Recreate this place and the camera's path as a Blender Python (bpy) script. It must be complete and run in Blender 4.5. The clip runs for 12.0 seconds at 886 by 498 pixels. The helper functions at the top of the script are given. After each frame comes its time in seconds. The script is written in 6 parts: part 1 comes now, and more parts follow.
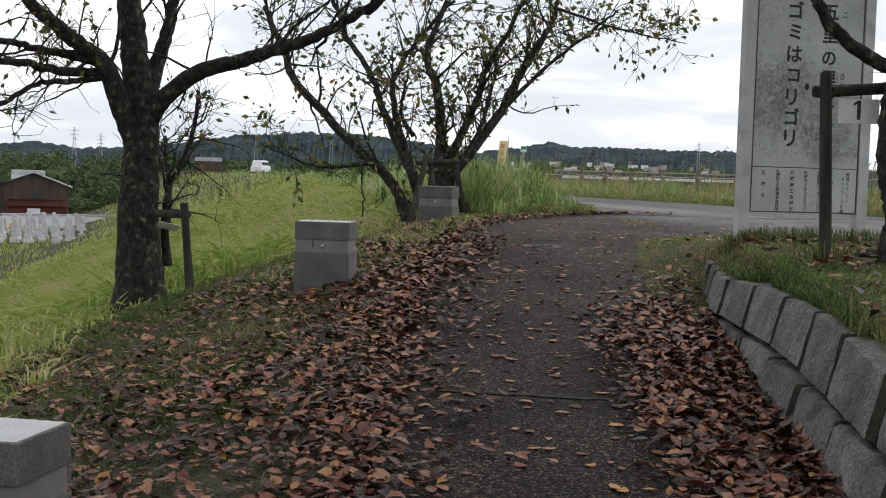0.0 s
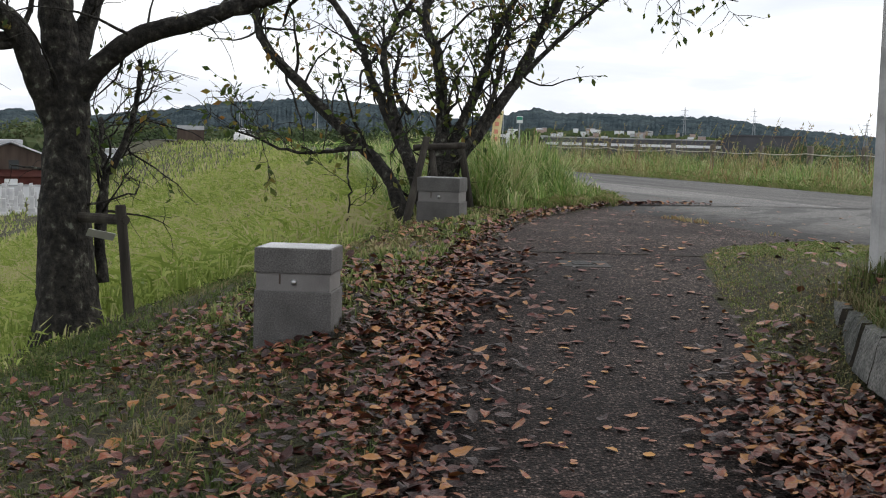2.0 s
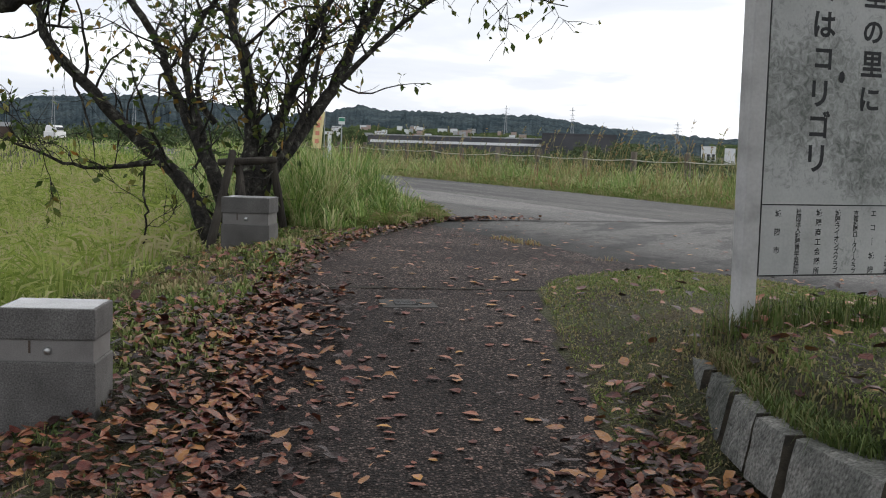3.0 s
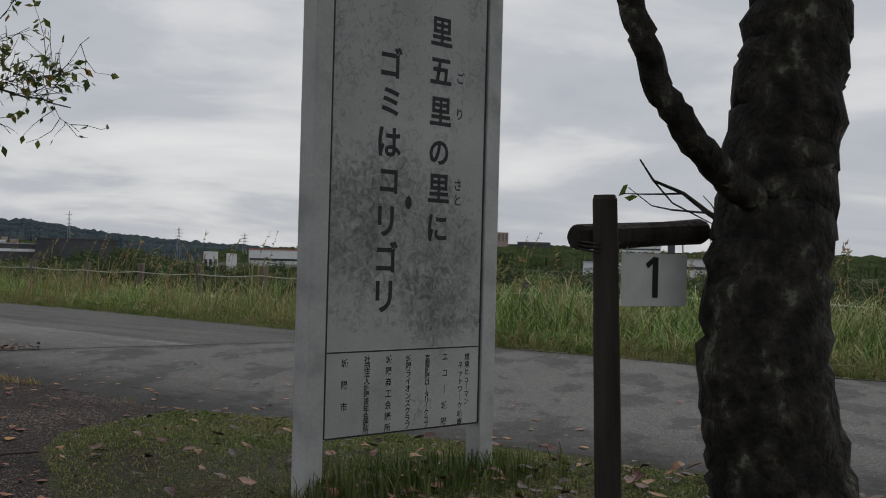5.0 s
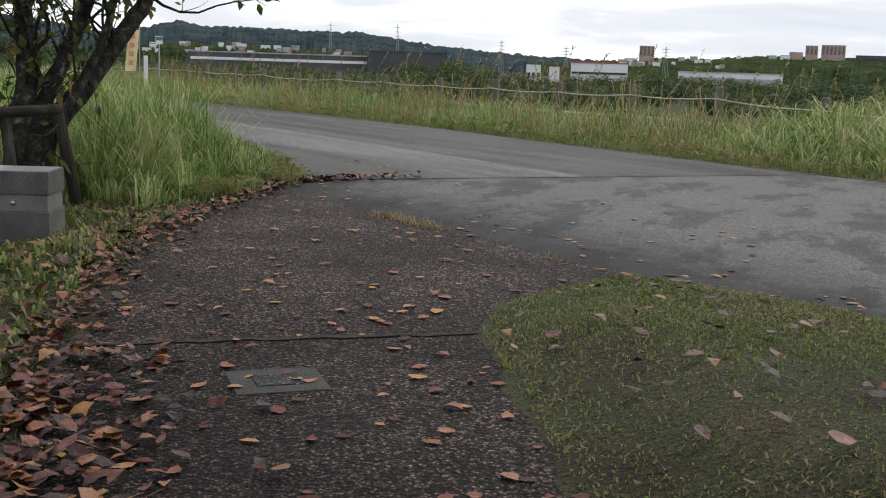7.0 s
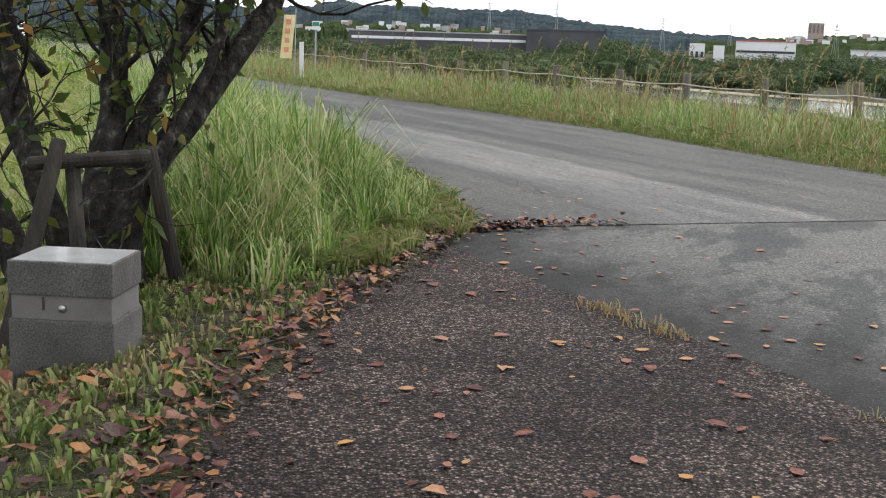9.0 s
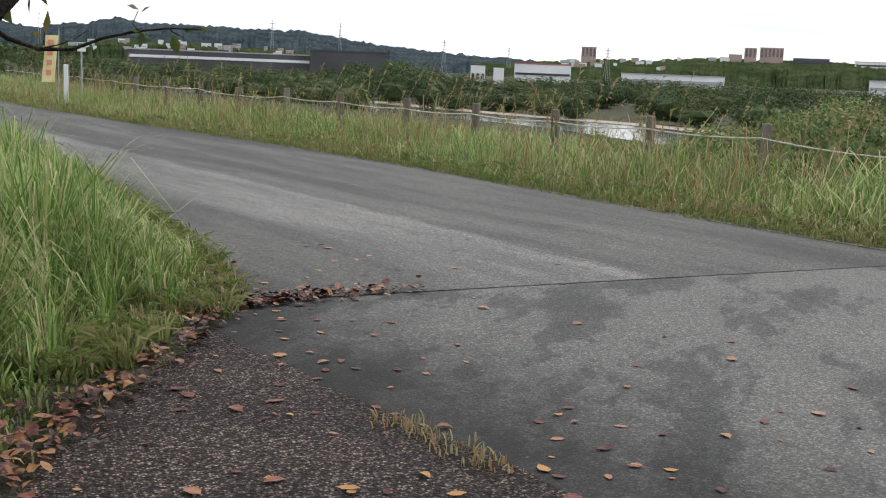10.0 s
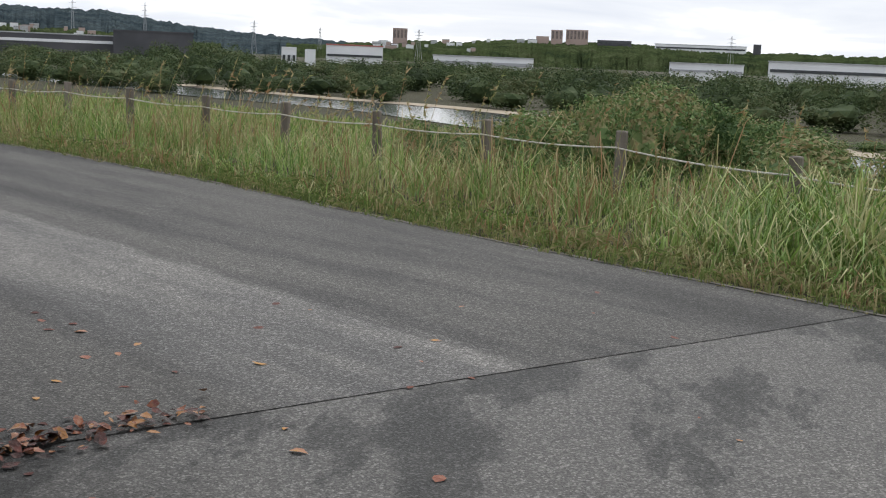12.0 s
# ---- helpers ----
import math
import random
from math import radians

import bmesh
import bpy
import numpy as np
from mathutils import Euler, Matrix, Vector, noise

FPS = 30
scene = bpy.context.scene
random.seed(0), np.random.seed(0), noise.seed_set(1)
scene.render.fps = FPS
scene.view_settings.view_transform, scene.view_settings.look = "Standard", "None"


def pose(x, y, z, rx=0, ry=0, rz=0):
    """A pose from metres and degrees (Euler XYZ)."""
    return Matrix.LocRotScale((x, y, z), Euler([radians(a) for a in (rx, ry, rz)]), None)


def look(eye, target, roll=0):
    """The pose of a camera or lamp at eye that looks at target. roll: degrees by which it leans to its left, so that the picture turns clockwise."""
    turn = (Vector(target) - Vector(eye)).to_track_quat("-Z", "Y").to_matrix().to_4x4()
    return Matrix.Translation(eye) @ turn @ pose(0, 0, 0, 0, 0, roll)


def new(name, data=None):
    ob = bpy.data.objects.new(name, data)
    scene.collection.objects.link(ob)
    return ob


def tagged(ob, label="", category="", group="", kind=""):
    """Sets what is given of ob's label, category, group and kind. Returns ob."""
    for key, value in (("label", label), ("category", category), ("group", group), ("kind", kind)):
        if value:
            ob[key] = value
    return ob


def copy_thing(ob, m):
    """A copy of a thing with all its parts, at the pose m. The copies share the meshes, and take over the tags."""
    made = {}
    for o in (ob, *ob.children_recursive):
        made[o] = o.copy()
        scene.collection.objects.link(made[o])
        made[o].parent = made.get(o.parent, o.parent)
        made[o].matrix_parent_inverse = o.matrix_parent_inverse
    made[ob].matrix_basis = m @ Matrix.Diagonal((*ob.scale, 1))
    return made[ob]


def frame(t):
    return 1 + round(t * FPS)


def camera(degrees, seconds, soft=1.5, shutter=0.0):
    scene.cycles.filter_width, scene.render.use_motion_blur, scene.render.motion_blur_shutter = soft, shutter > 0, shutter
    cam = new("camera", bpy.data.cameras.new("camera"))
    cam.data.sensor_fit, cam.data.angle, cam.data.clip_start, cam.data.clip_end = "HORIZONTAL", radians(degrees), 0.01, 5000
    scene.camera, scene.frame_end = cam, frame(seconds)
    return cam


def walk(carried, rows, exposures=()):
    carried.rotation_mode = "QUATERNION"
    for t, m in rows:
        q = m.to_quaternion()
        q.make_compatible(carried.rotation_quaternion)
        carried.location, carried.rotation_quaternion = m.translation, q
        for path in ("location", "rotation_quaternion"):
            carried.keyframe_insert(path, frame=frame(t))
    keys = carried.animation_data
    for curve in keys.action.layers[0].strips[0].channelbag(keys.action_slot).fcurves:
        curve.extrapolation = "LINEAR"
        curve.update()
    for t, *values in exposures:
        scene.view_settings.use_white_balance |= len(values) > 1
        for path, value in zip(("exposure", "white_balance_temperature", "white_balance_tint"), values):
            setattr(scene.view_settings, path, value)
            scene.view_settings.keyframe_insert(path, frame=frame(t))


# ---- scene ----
cam = camera(41.2, 12.0, soft=1.1)
METRES, EYE, TILT, LEAN, TURN = 12.0, 1.5, -3.3, 0.0, -0.2
ROWS = [
    (0.0, 0.0, 0.0, 0.0, 0.01, -0.25, -1.62),
    (0.5, -0.0039, 0.0526, 0.0058, -0.2, -0.26, -1.53),
    (1.0, -0.0084, 0.1013, 0.014, -0.13, -1.05, -1.62),
    (1.5, -0.0116, 0.149, 0.0206, -0.28, -1.49, -1.61),
    (2.0, -0.015, 0.2, 0.0278, -0.67, -1.86, -1.41),
    (2.5, -0.0153, 0.2458, 0.0378, -2.95, -2.49, -1.43),
    (3.0, -0.0037, 0.2819, 0.0453, -9.16, -1.81, -1.12),
    (3.5, 0.009, 0.3145, 0.0513, -18.3, -0.39, -0.74),
    (3.7, 0.0141, 0.3275, 0.0537, -22.55, -0.09, -0.58),
    (5.3, 0.0138, 0.3822, 0.061, -33.16, 3.69, 0.3),
    (5.5, 0.0122, 0.3966, 0.0577, -33.23, 2.72, -0.07),
    (6.0, 0.0081, 0.4325, 0.059, -31.57, -1.4, -0.2),
    (6.5, 0.0104, 0.4732, 0.0644, -24.96, -3.45, -0.58),
    (7.0, 0.0154, 0.5196, 0.0714, -17.58, -5.63, -0.8),
    (7.5, 0.0232, 0.5664, 0.0785, -12.2, -6.06, -1.07),
    (7.7, 0.0263, 0.5851, 0.0807, -11.05, -6.45, -1.07),
    (9.3, 0.0488, 0.7373, 0.1042, -10.0, -6.79, -1.16),
    (9.5, 0.0543, 0.7554, 0.1069, -12.13, -6.1, -1.14),
    (10.0, 0.068, 0.8007, 0.1137, -20.36, -5.61, -1.07),
    (10.5, 0.0793, 0.8415, 0.121, -24.4, -5.8, -0.89),
    (11.0, 0.0957, 0.8815, 0.1256, -24.68, -7.08, -0.75),
    (11.5, 0.114, 0.9247, 0.1317, -26.97, -6.97, -0.84),
    (12.0, 0.1354, 0.9613, 0.137, -29.37, -6.37, -0.67),
]
walk(cam, [(t, pose(0, 0, EYE, TILT, LEAN, TURN) @ pose(METRES * x, METRES * y, METRES * z, 90 + pitch, roll, yaw)) for t, x, y, z, yaw, pitch, roll in ROWS],
     [(0.0, -0.13), (2.0, -0.02), (2.8, -0.02), (3.5, -0.5), (5.3, -1.0), (5.7, -0.92), (6.5, -0.62), (7.5, 0.2), (9.5, 0.4), (10.2, 0.0), (11.0, -0.22), (12.0, -0.08)])

# ---- world, sun, exposure ----
SUN_EL, SUN_AZ = 48.0, 60.0
world = bpy.data.worlds.new("overcast_sky")
scene.world = world
world.use_nodes = True
wn, wl = world.node_tree.nodes, world.node_tree.links
wn.clear()


def wnode(kind, **props):
    n = wn.new(kind)
    for k, v in props.items():
        if k == "op":
            n.operation = v
    return n


w_out = wn.new("ShaderNodeOutputWorld")
w_bg = wn.new("ShaderNodeBackground")
w_sky = wn.new("ShaderNodeTexSky")
w_sky.sky_type = "NISHITA"
w_sky.sun_disc = False
w_sky.sun_elevation = radians(SUN_EL)
w_sky.sun_rotation = radians(SUN_AZ)
w_sky.air_density, w_sky.dust_density = 1.0, 2.0
w_tc = wn.new("ShaderNodeTexCoord")
w_sep = wn.new("ShaderNodeSeparateXYZ")
wl.new(w_tc.outputs["Generated"], w_sep.inputs[0])
# cloud deck: direction laid out on a flat ceiling
w_up = wnode("ShaderNodeMath", op="MAXIMUM")
wl.new(w_sep.outputs["Z"], w_up.inputs[0])
w_up.inputs[1].default_value = 0.0
w_add = wnode("ShaderNodeMath", op="ADD")
wl.new(w_up.outputs[0], w_add.inputs[0])
w_add.inputs[1].default_value = 0.13
w_div = wnode("ShaderNodeVectorMath", op="DIVIDE")
wl.new(w_tc.outputs["Generated"], w_div.inputs[0])
w_comb = wn.new("ShaderNodeCombineXYZ")
for i in range(3):
    wl.new(w_add.outputs[0], w_comb.inputs[i])
wl.new(w_comb.outputs[0], w_div.inputs[1])
w_noise = wn.new("ShaderNodeTexNoise")
w_noise.inputs["Scale"].default_value = 0.75
w_noise.inputs["Detail"].default_value = 9.0
w_noise.inputs["Roughness"].default_value = 0.55
w_noise.inputs["Distortion"].default_value = 0.35
wl.new(w_div.outputs[0], w_noise.inputs["Vector"])
w_ramp = wn.new("ShaderNodeValToRGB")
for p, c in ((0.30, (10.5, 11.2, 12.6, 1)), (0.47, (12.5, 13.0, 13.9, 1)), (0.56, (16.0, 16.2, 16.6, 1)), (0.72, (19.5, 19.5, 19.6, 1))):
    e = w_ramp.color_ramp.elements.new(p)
    e.color = c
for e in (w_ramp.color_ramp.elements[0], w_ramp.color_ramp.elements[-1]):
    e.color = (10.5, 11.2, 12.6, 1) if e.position < 0.5 else (19.5, 19.5, 19.6, 1)
wl.new(w_noise.outputs["Fac"], w_ramp.inputs["Fac"])
w_mix = wn.new("ShaderNodeMixRGB")
w_mix.inputs["Fac"].default_value = 0.93
wl.new(w_sky.outputs[0], w_mix.inputs[1])
wl.new(w_ramp.outputs[0], w_mix.inputs[2])
# an overcast deck that is brighter low down than overhead
w_low = wn.new("ShaderNodeMapRange")
w_low.inputs[1].default_value, w_low.inputs[2].default_value, w_low.inputs[3].default_value, w_low.inputs[4].default_value = 0.02, 0.30, 1.08, 1.1
wl.new(w_up.outputs[0], w_low.inputs[0])
w_gain = wn.new("ShaderNodeVectorMath")
w_gain.operation = "SCALE"
wl.new(w_mix.outputs[0], w_gain.inputs[0])
wl.new(w_low.outputs[0], w_gain.inputs["Scale"])
wl.new(w_gain.outputs[0], w_bg.inputs["Color"])
w_bg.inputs["Strength"].default_value = 0.075
wl.new(w_bg.outputs[0], w_out.inputs["Surface"])

sun = new("sun", bpy.data.lights.new("sun", "SUN"))
sun.data.energy, sun.data.angle, sun.data.color = 1.5, radians(30), (1.0, 0.97, 0.92)
sun.matrix_world = look((0, 0, 30), (0 - 30 * math.sin(radians(SUN_AZ)) / math.tan(radians(SUN_EL)), -30 * math.cos(radians(SUN_AZ)) / math.tan(radians(SUN_EL)), 0))


# ---- materials ----
def mat(name, colors, scale=8.0, rough=0.9, bump=0.2, bscale=None, detail=6.0, fine=0.0, fscale=200.0, metal=0.0, island=0.0, obrand=0.0,
        stretch=(1, 1, 1), turn=0.0, trans=0.0, spec=0.3, stops=None, bdist=0.02, pebble=None):
    """Noise-mixed colours at two scales, bump, and per-piece variation."""
    m = bpy.data.materials.new(name)
    m.use_nodes = True
    nt, ln = m.node_tree.nodes, m.node_tree.links
    b = nt["Principled BSDF"]
    b.inputs["Roughness"].default_value = rough
    b.inputs["Metallic"].default_value = metal
    b.inputs["Specular IOR Level"].default_value = spec
    geo = nt.new("ShaderNodeNewGeometry")
    tc = nt.new("ShaderNodeTexCoord")
    mp = nt.new("ShaderNodeMapping")
    mp.vector_type = "TEXTURE"
    mp.inputs["Scale"].default_value = [1 / k for k in stretch]
    mp.inputs["Rotation"].default_value = (0, 0, radians(turn))
    ln.new(tc.outputs["Object"], mp.inputs[0])
    n1 = nt.new("ShaderNodeTexNoise")
    n1.inputs["Scale"].default_value, n1.inputs["Detail"].default_value = scale, detail
    n1.inputs["Roughness"].default_value = 0.62 if detail >= 10 else 0.5
    ln.new(mp.outputs[0], n1.inputs["Vector"])
    ramp = nt.new("ShaderNodeValToRGB")
    k = len(colors)
    stops = stops or [0.32 + 0.36 * i / max(1, k - 1) for i in range(k)]
    els = ramp.color_ramp.elements
    while len(els) < k:
        els.new(0.5)
    while len(els) > max(1, k):
        els.remove(els[-1])
    for e, p, c in zip(els, stops, colors):
        e.position, e.color = p, (*c, 1)
    fac = n1.outputs["Fac"]
    if island or obrand:
        src = geo.outputs["Random Per Island"]
        if obrand:
            oi = nt.new("ShaderNodeObjectInfo")
            src = oi.outputs["Random"]
        amt = island or obrand
        mx = nt.new("ShaderNodeMath")
        mx.operation = "MULTIPLY_ADD"
        mx.inputs[1].default_value, mx.inputs[2].default_value = amt, -amt / 2
        ln.new(src, mx.inputs[0])
        ad = nt.new("ShaderNodeMath")
        ad.operation = "ADD"
        ln.new(fac, ad.inputs[0])
        ln.new(mx.outputs[0], ad.inputs[1])
        fac = ad.outputs[0]
    ln.new(fac, ramp.inputs["Fac"])
    col = ramp.outputs[0]
    if fine:
        n2 = nt.new("ShaderNodeTexNoise")
        n2.inputs["Scale"].default_value, n2.inputs["Detail"].default_value = fscale, 2.0
        ln.new(tc.outputs["Object"], n2.inputs["Vector"])
        r2 = nt.new("ShaderNodeMapRange")
        r2.inputs[1].default_value, r2.inputs[2].default_value = 0.3, 0.7
        r2.inputs[3].default_value, r2.inputs[4].default_value = 1 - fine, 1 + fine
        ln.new(n2.outputs["Fac"], r2.inputs[0])
        ml = nt.new("ShaderNodeVectorMath")
        ml.operation = "SCALE"
        ln.new(col, ml.inputs[0])
        ln.new(r2.outputs[0], ml.inputs["Scale"])
        col = ml.outputs[0]
    if pebble:
        vo = nt.new("ShaderNodeTexVoronoi")
        vo.inputs["Scale"].default_value = pebble[0]
        ln.new(tc.outputs["Object"], vo.inputs["Vector"])
        sp = nt.new("ShaderNodeSeparateColor")
        ln.new(vo.outputs["Color"], sp.inputs[0])
        pw = nt.new("ShaderNodeMath")
        pw.operation = "POWER"
        pw.inputs[1].default_value = 3.0
        ln.new(sp.outputs[0], pw.inputs[0])
        pr = nt.new("ShaderNodeMapRange")
        pr.inputs[3].default_value, pr.inputs[4].default_value = 1 - 0.5 * pebble[1], 1 + 5.0 * pebble[1]
        ln.new(pw.outputs[0], pr.inputs[0])
        rim = nt.new("ShaderNodeMapRange")
        rim.inputs[1].default_value, rim.inputs[2].default_value = 0.25, 0.6
        rim.inputs[3].default_value, rim.inputs[4].default_value = 1 + 0.25 * pebble[1], 1 - 0.75 * pebble[1]
        ln.new(vo.outputs["Distance"], rim.inputs[0])
        pk = nt.new("ShaderNodeMath")
        pk.operation = "MULTIPLY"
        ln.new(pr.outputs[0], pk.inputs[0])
        ln.new(rim.outputs[0], pk.inputs[1])
        pm = nt.new("ShaderNodeVectorMath")
        pm.operation = "SCALE"
        ln.new(col, pm.inputs[0])
        ln.new(pk.outputs[0], pm.inputs["Scale"])
        col = pm.outputs[0]
    ln.new(col, b.inputs["Base Color"])
    if bump:
        nb = nt.new("ShaderNodeTexNoise")
        nb.inputs["Scale"].default_value, nb.inputs["Detail"].default_value = bscale or scale * 6, 5.0
        ln.new(mp.outputs[0], nb.inputs["Vector"])
        bp = nt.new("ShaderNodeBump")
        bp.inputs["Strength"].default_value, bp.inputs["Distance"].default_value = bump, bdist
        ln.new(nb.outputs["Fac"], bp.inputs["Height"])
        ln.new(bp.outputs[0], b.inputs["Normal"])
    if trans:
        b.inputs["Transmission Weight"].default_value = 0.0
        tr = nt.new("ShaderNodeBsdfTranslucent")
        ln.new(col, tr.inputs["Color"])
        ms = nt.new("ShaderNodeMixShader")
        ms.inputs[0].default_value = trans
        ln.new(b.outputs[0], ms.inputs[1])
        ln.new(tr.outputs[0], ms.inputs[2])
        ln.new(ms.outputs[0], nt["Material Output"].inputs["Surface"])
    return m


def albedo_band(m, x0, y0, x1, y1, gains, ragged, along):
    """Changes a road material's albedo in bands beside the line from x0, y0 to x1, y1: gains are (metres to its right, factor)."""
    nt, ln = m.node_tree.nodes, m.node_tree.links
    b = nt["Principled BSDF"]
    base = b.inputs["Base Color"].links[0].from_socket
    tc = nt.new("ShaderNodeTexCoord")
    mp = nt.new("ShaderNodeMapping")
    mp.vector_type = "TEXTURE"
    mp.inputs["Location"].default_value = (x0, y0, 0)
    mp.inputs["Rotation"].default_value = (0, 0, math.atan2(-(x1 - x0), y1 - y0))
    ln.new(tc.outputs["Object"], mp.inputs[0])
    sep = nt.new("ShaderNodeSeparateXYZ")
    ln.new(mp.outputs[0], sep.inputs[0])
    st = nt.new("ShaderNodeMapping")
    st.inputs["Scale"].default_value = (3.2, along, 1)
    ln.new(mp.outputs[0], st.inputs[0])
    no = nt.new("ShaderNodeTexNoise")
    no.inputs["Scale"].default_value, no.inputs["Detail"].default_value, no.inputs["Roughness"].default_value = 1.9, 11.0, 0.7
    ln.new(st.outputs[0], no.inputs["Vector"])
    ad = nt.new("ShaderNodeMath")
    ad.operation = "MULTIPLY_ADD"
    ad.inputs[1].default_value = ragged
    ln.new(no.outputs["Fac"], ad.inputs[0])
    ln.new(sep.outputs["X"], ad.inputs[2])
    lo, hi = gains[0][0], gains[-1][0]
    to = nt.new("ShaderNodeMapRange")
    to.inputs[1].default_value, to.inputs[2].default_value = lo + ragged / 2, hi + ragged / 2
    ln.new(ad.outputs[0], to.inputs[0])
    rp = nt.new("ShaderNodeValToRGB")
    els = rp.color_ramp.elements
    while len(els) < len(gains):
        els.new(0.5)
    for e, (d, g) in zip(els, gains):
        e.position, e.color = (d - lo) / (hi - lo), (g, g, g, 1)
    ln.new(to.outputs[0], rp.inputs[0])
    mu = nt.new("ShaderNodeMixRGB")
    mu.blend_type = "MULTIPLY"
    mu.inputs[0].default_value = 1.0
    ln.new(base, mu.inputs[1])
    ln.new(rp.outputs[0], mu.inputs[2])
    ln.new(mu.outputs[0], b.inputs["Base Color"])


M_SOIL = mat("grassy_soil", [(0.028, 0.022, 0.015), (0.046, 0.040, 0.022), (0.050, 0.054, 0.024), (0.085, 0.068, 0.040)], 1.6, 0.95, 1.0, 55, fine=0.6, fscale=95, detail=10, bdist=0.04)
M_PATH = mat("exposed_aggregate_asphalt", [(0.0136, 0.0097, 0.0084), (0.0226, 0.0168, 0.0150), (0.038, 0.0286, 0.0245)], 1.1, 0.75, 1.0, 70, fine=0.4, fscale=40, bdist=0.015, spec=0.12, pebble=(95, 1.0))
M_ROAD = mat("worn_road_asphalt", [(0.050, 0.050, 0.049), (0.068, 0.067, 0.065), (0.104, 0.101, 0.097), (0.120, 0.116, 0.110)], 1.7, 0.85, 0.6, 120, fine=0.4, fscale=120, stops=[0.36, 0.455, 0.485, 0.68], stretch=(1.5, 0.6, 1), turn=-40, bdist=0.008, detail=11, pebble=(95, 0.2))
M_ROAD_OLD = mat("streaked_old_asphalt", [(0.052, 0.051, 0.050), (0.072, 0.070, 0.068), (0.088, 0.085, 0.081), (0.125, 0.120, 0.112)], 1.3, 0.85, 0.6, 120, fine=0.45, fscale=120, stops=[0.38, 0.49, 0.535, 0.7], stretch=(1.15, 0.17, 1), turn=14, bdist=0.008, detail=11, pebble=(95, 0.25))
M_SEAL = mat("dark_fresh_asphalt", [(0.016, 0.016, 0.017), (0.028, 0.028, 0.028), (0.060, 0.059, 0.057)], 1.2, 0.8, 0.6, 120, fine=0.5, fscale=110, bdist=0.008, detail=9, pebble=(85, 0.6))
# footpath turns gradually paler from about y = 9 towards the road
albedo_band(M_PATH, 2.0, 9.0, -2.0, 9.0, [(-1.0, 1.0), (0.3, 1.05), (1.6, 1.4), (3.2, 1.65), (6.0, 1.75)], 1.0, 1.2)
albedo_band(M_ROAD, 2.95, 11.6, 1.8, 15.2, [(-0.2, 0.17), (0.2, 0.24), (0.6, 0.58), (1.2, 0.95), (2.4, 1.0)], 1.3, 2.0)
albedo_band(M_ROAD_OLD, 4.75, 16.2, 3.05, 23.4, [(-2.6, 0.72), (-1.5, 0.75), (-1.2, 1.4), (-0.1, 1.55), (0.02, 0.85), (1.4, 0.82)], 0.5, 0.5)
M_GAP = mat("joint_dirt", [(0.016, 0.014, 0.012), (0.05, 0.042, 0.03)], 20, 0.95, 0.3)
M_KERB = mat("weathered_kerb_concrete", [(0.120, 0.108, 0.090), (0.192, 0.180, 0.156)], 6, 0.9, 0.3, fine=0.2)
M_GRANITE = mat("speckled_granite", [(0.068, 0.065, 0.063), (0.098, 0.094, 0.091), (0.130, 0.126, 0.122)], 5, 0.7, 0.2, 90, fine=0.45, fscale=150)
# polished top: base colour raised above the sides to stand in for sky reflection
M_GRANITE_TOP = mat("polished_granite_sky_sheen", [(0.3, 0.3, 0.3), (0.4, 0.4, 0.4)], 6, 0.25, 0.05, 90, fine=0.2, fscale=190, spec=0.5)
M_STEEL = mat("steel_knob", [(0.3, 0.3, 0.3), (0.5, 0.5, 0.5)], 20, 0.3, 0.05, metal=0.9)
M_STONE = mat("rough_wall_stone", [(0.055, 0.058, 0.050), (0.098, 0.100, 0.090), (0.122, 0.122, 0.112), (0.175, 0.172, 0.158)], 6.0, 0.9, 1.0, 30, fine=0.5, fscale=85, obrand=0.22, bdist=0.03, stretch=(1, 1.2, 0.8), detail=10)
M_BARK = mat("dark_lichened_bark", [(0.010, 0.009, 0.008), (0.022, 0.020, 0.017), (0.046, 0.042, 0.034), (0.13, 0.135, 0.108)], 15, 0.95, 1.0, 24, stops=[0.38, 0.5, 0.6, 0.66], stretch=(1, 1, 0.8), bdist=0.05, detail=10)
M_WOODSTAKE = mat("weathered_stake_wood", [(0.016, 0.013, 0.011), (0.037, 0.032, 0.026), (0.066, 0.059, 0.048)], 9, 0.9, 0.6, 60, stretch=(1, 1, 0.12))
M_POSTWOOD = mat("grey_fence_wood", [(0.1, 0.085, 0.07), (0.2, 0.175, 0.15)], 9, 0.9, 0.5, 60, stretch=(1, 1, 0.15))
M_ROPE = mat("pale_rope", [(0.45, 0.43, 0.38), (0.62, 0.6, 0.54)], 60, 0.9, 0.3)
M_WHITE = mat("stained_white_paint", [(0.295, 0.295, 0.289), (0.406, 0.406, 0.400), (0.459, 0.459, 0.453)], 5, 0.55, 0.08, 40, fine=0.06, fscale=60)
M_INK = mat("black_sign_lettering", [(0.012, 0.013, 0.015), (0.03, 0.032, 0.034)], 30, 0.6, 0.0)
M_PLACARD = mat("white_placard_sheet", [(0.6, 0.6, 0.58), (0.72, 0.72, 0.7)], 12, 0.5, 0.05)
M_LEAF_TREE = mat("tree_leaf", [(0.045, 0.075, 0.018), (0.085, 0.12, 0.025), (0.16, 0.16, 0.04), (0.28, 0.13, 0.03)], 3, 0.55, 0.0, island=0.5, trans=0.45, stops=[0.3, 0.5, 0.66, 0.85])
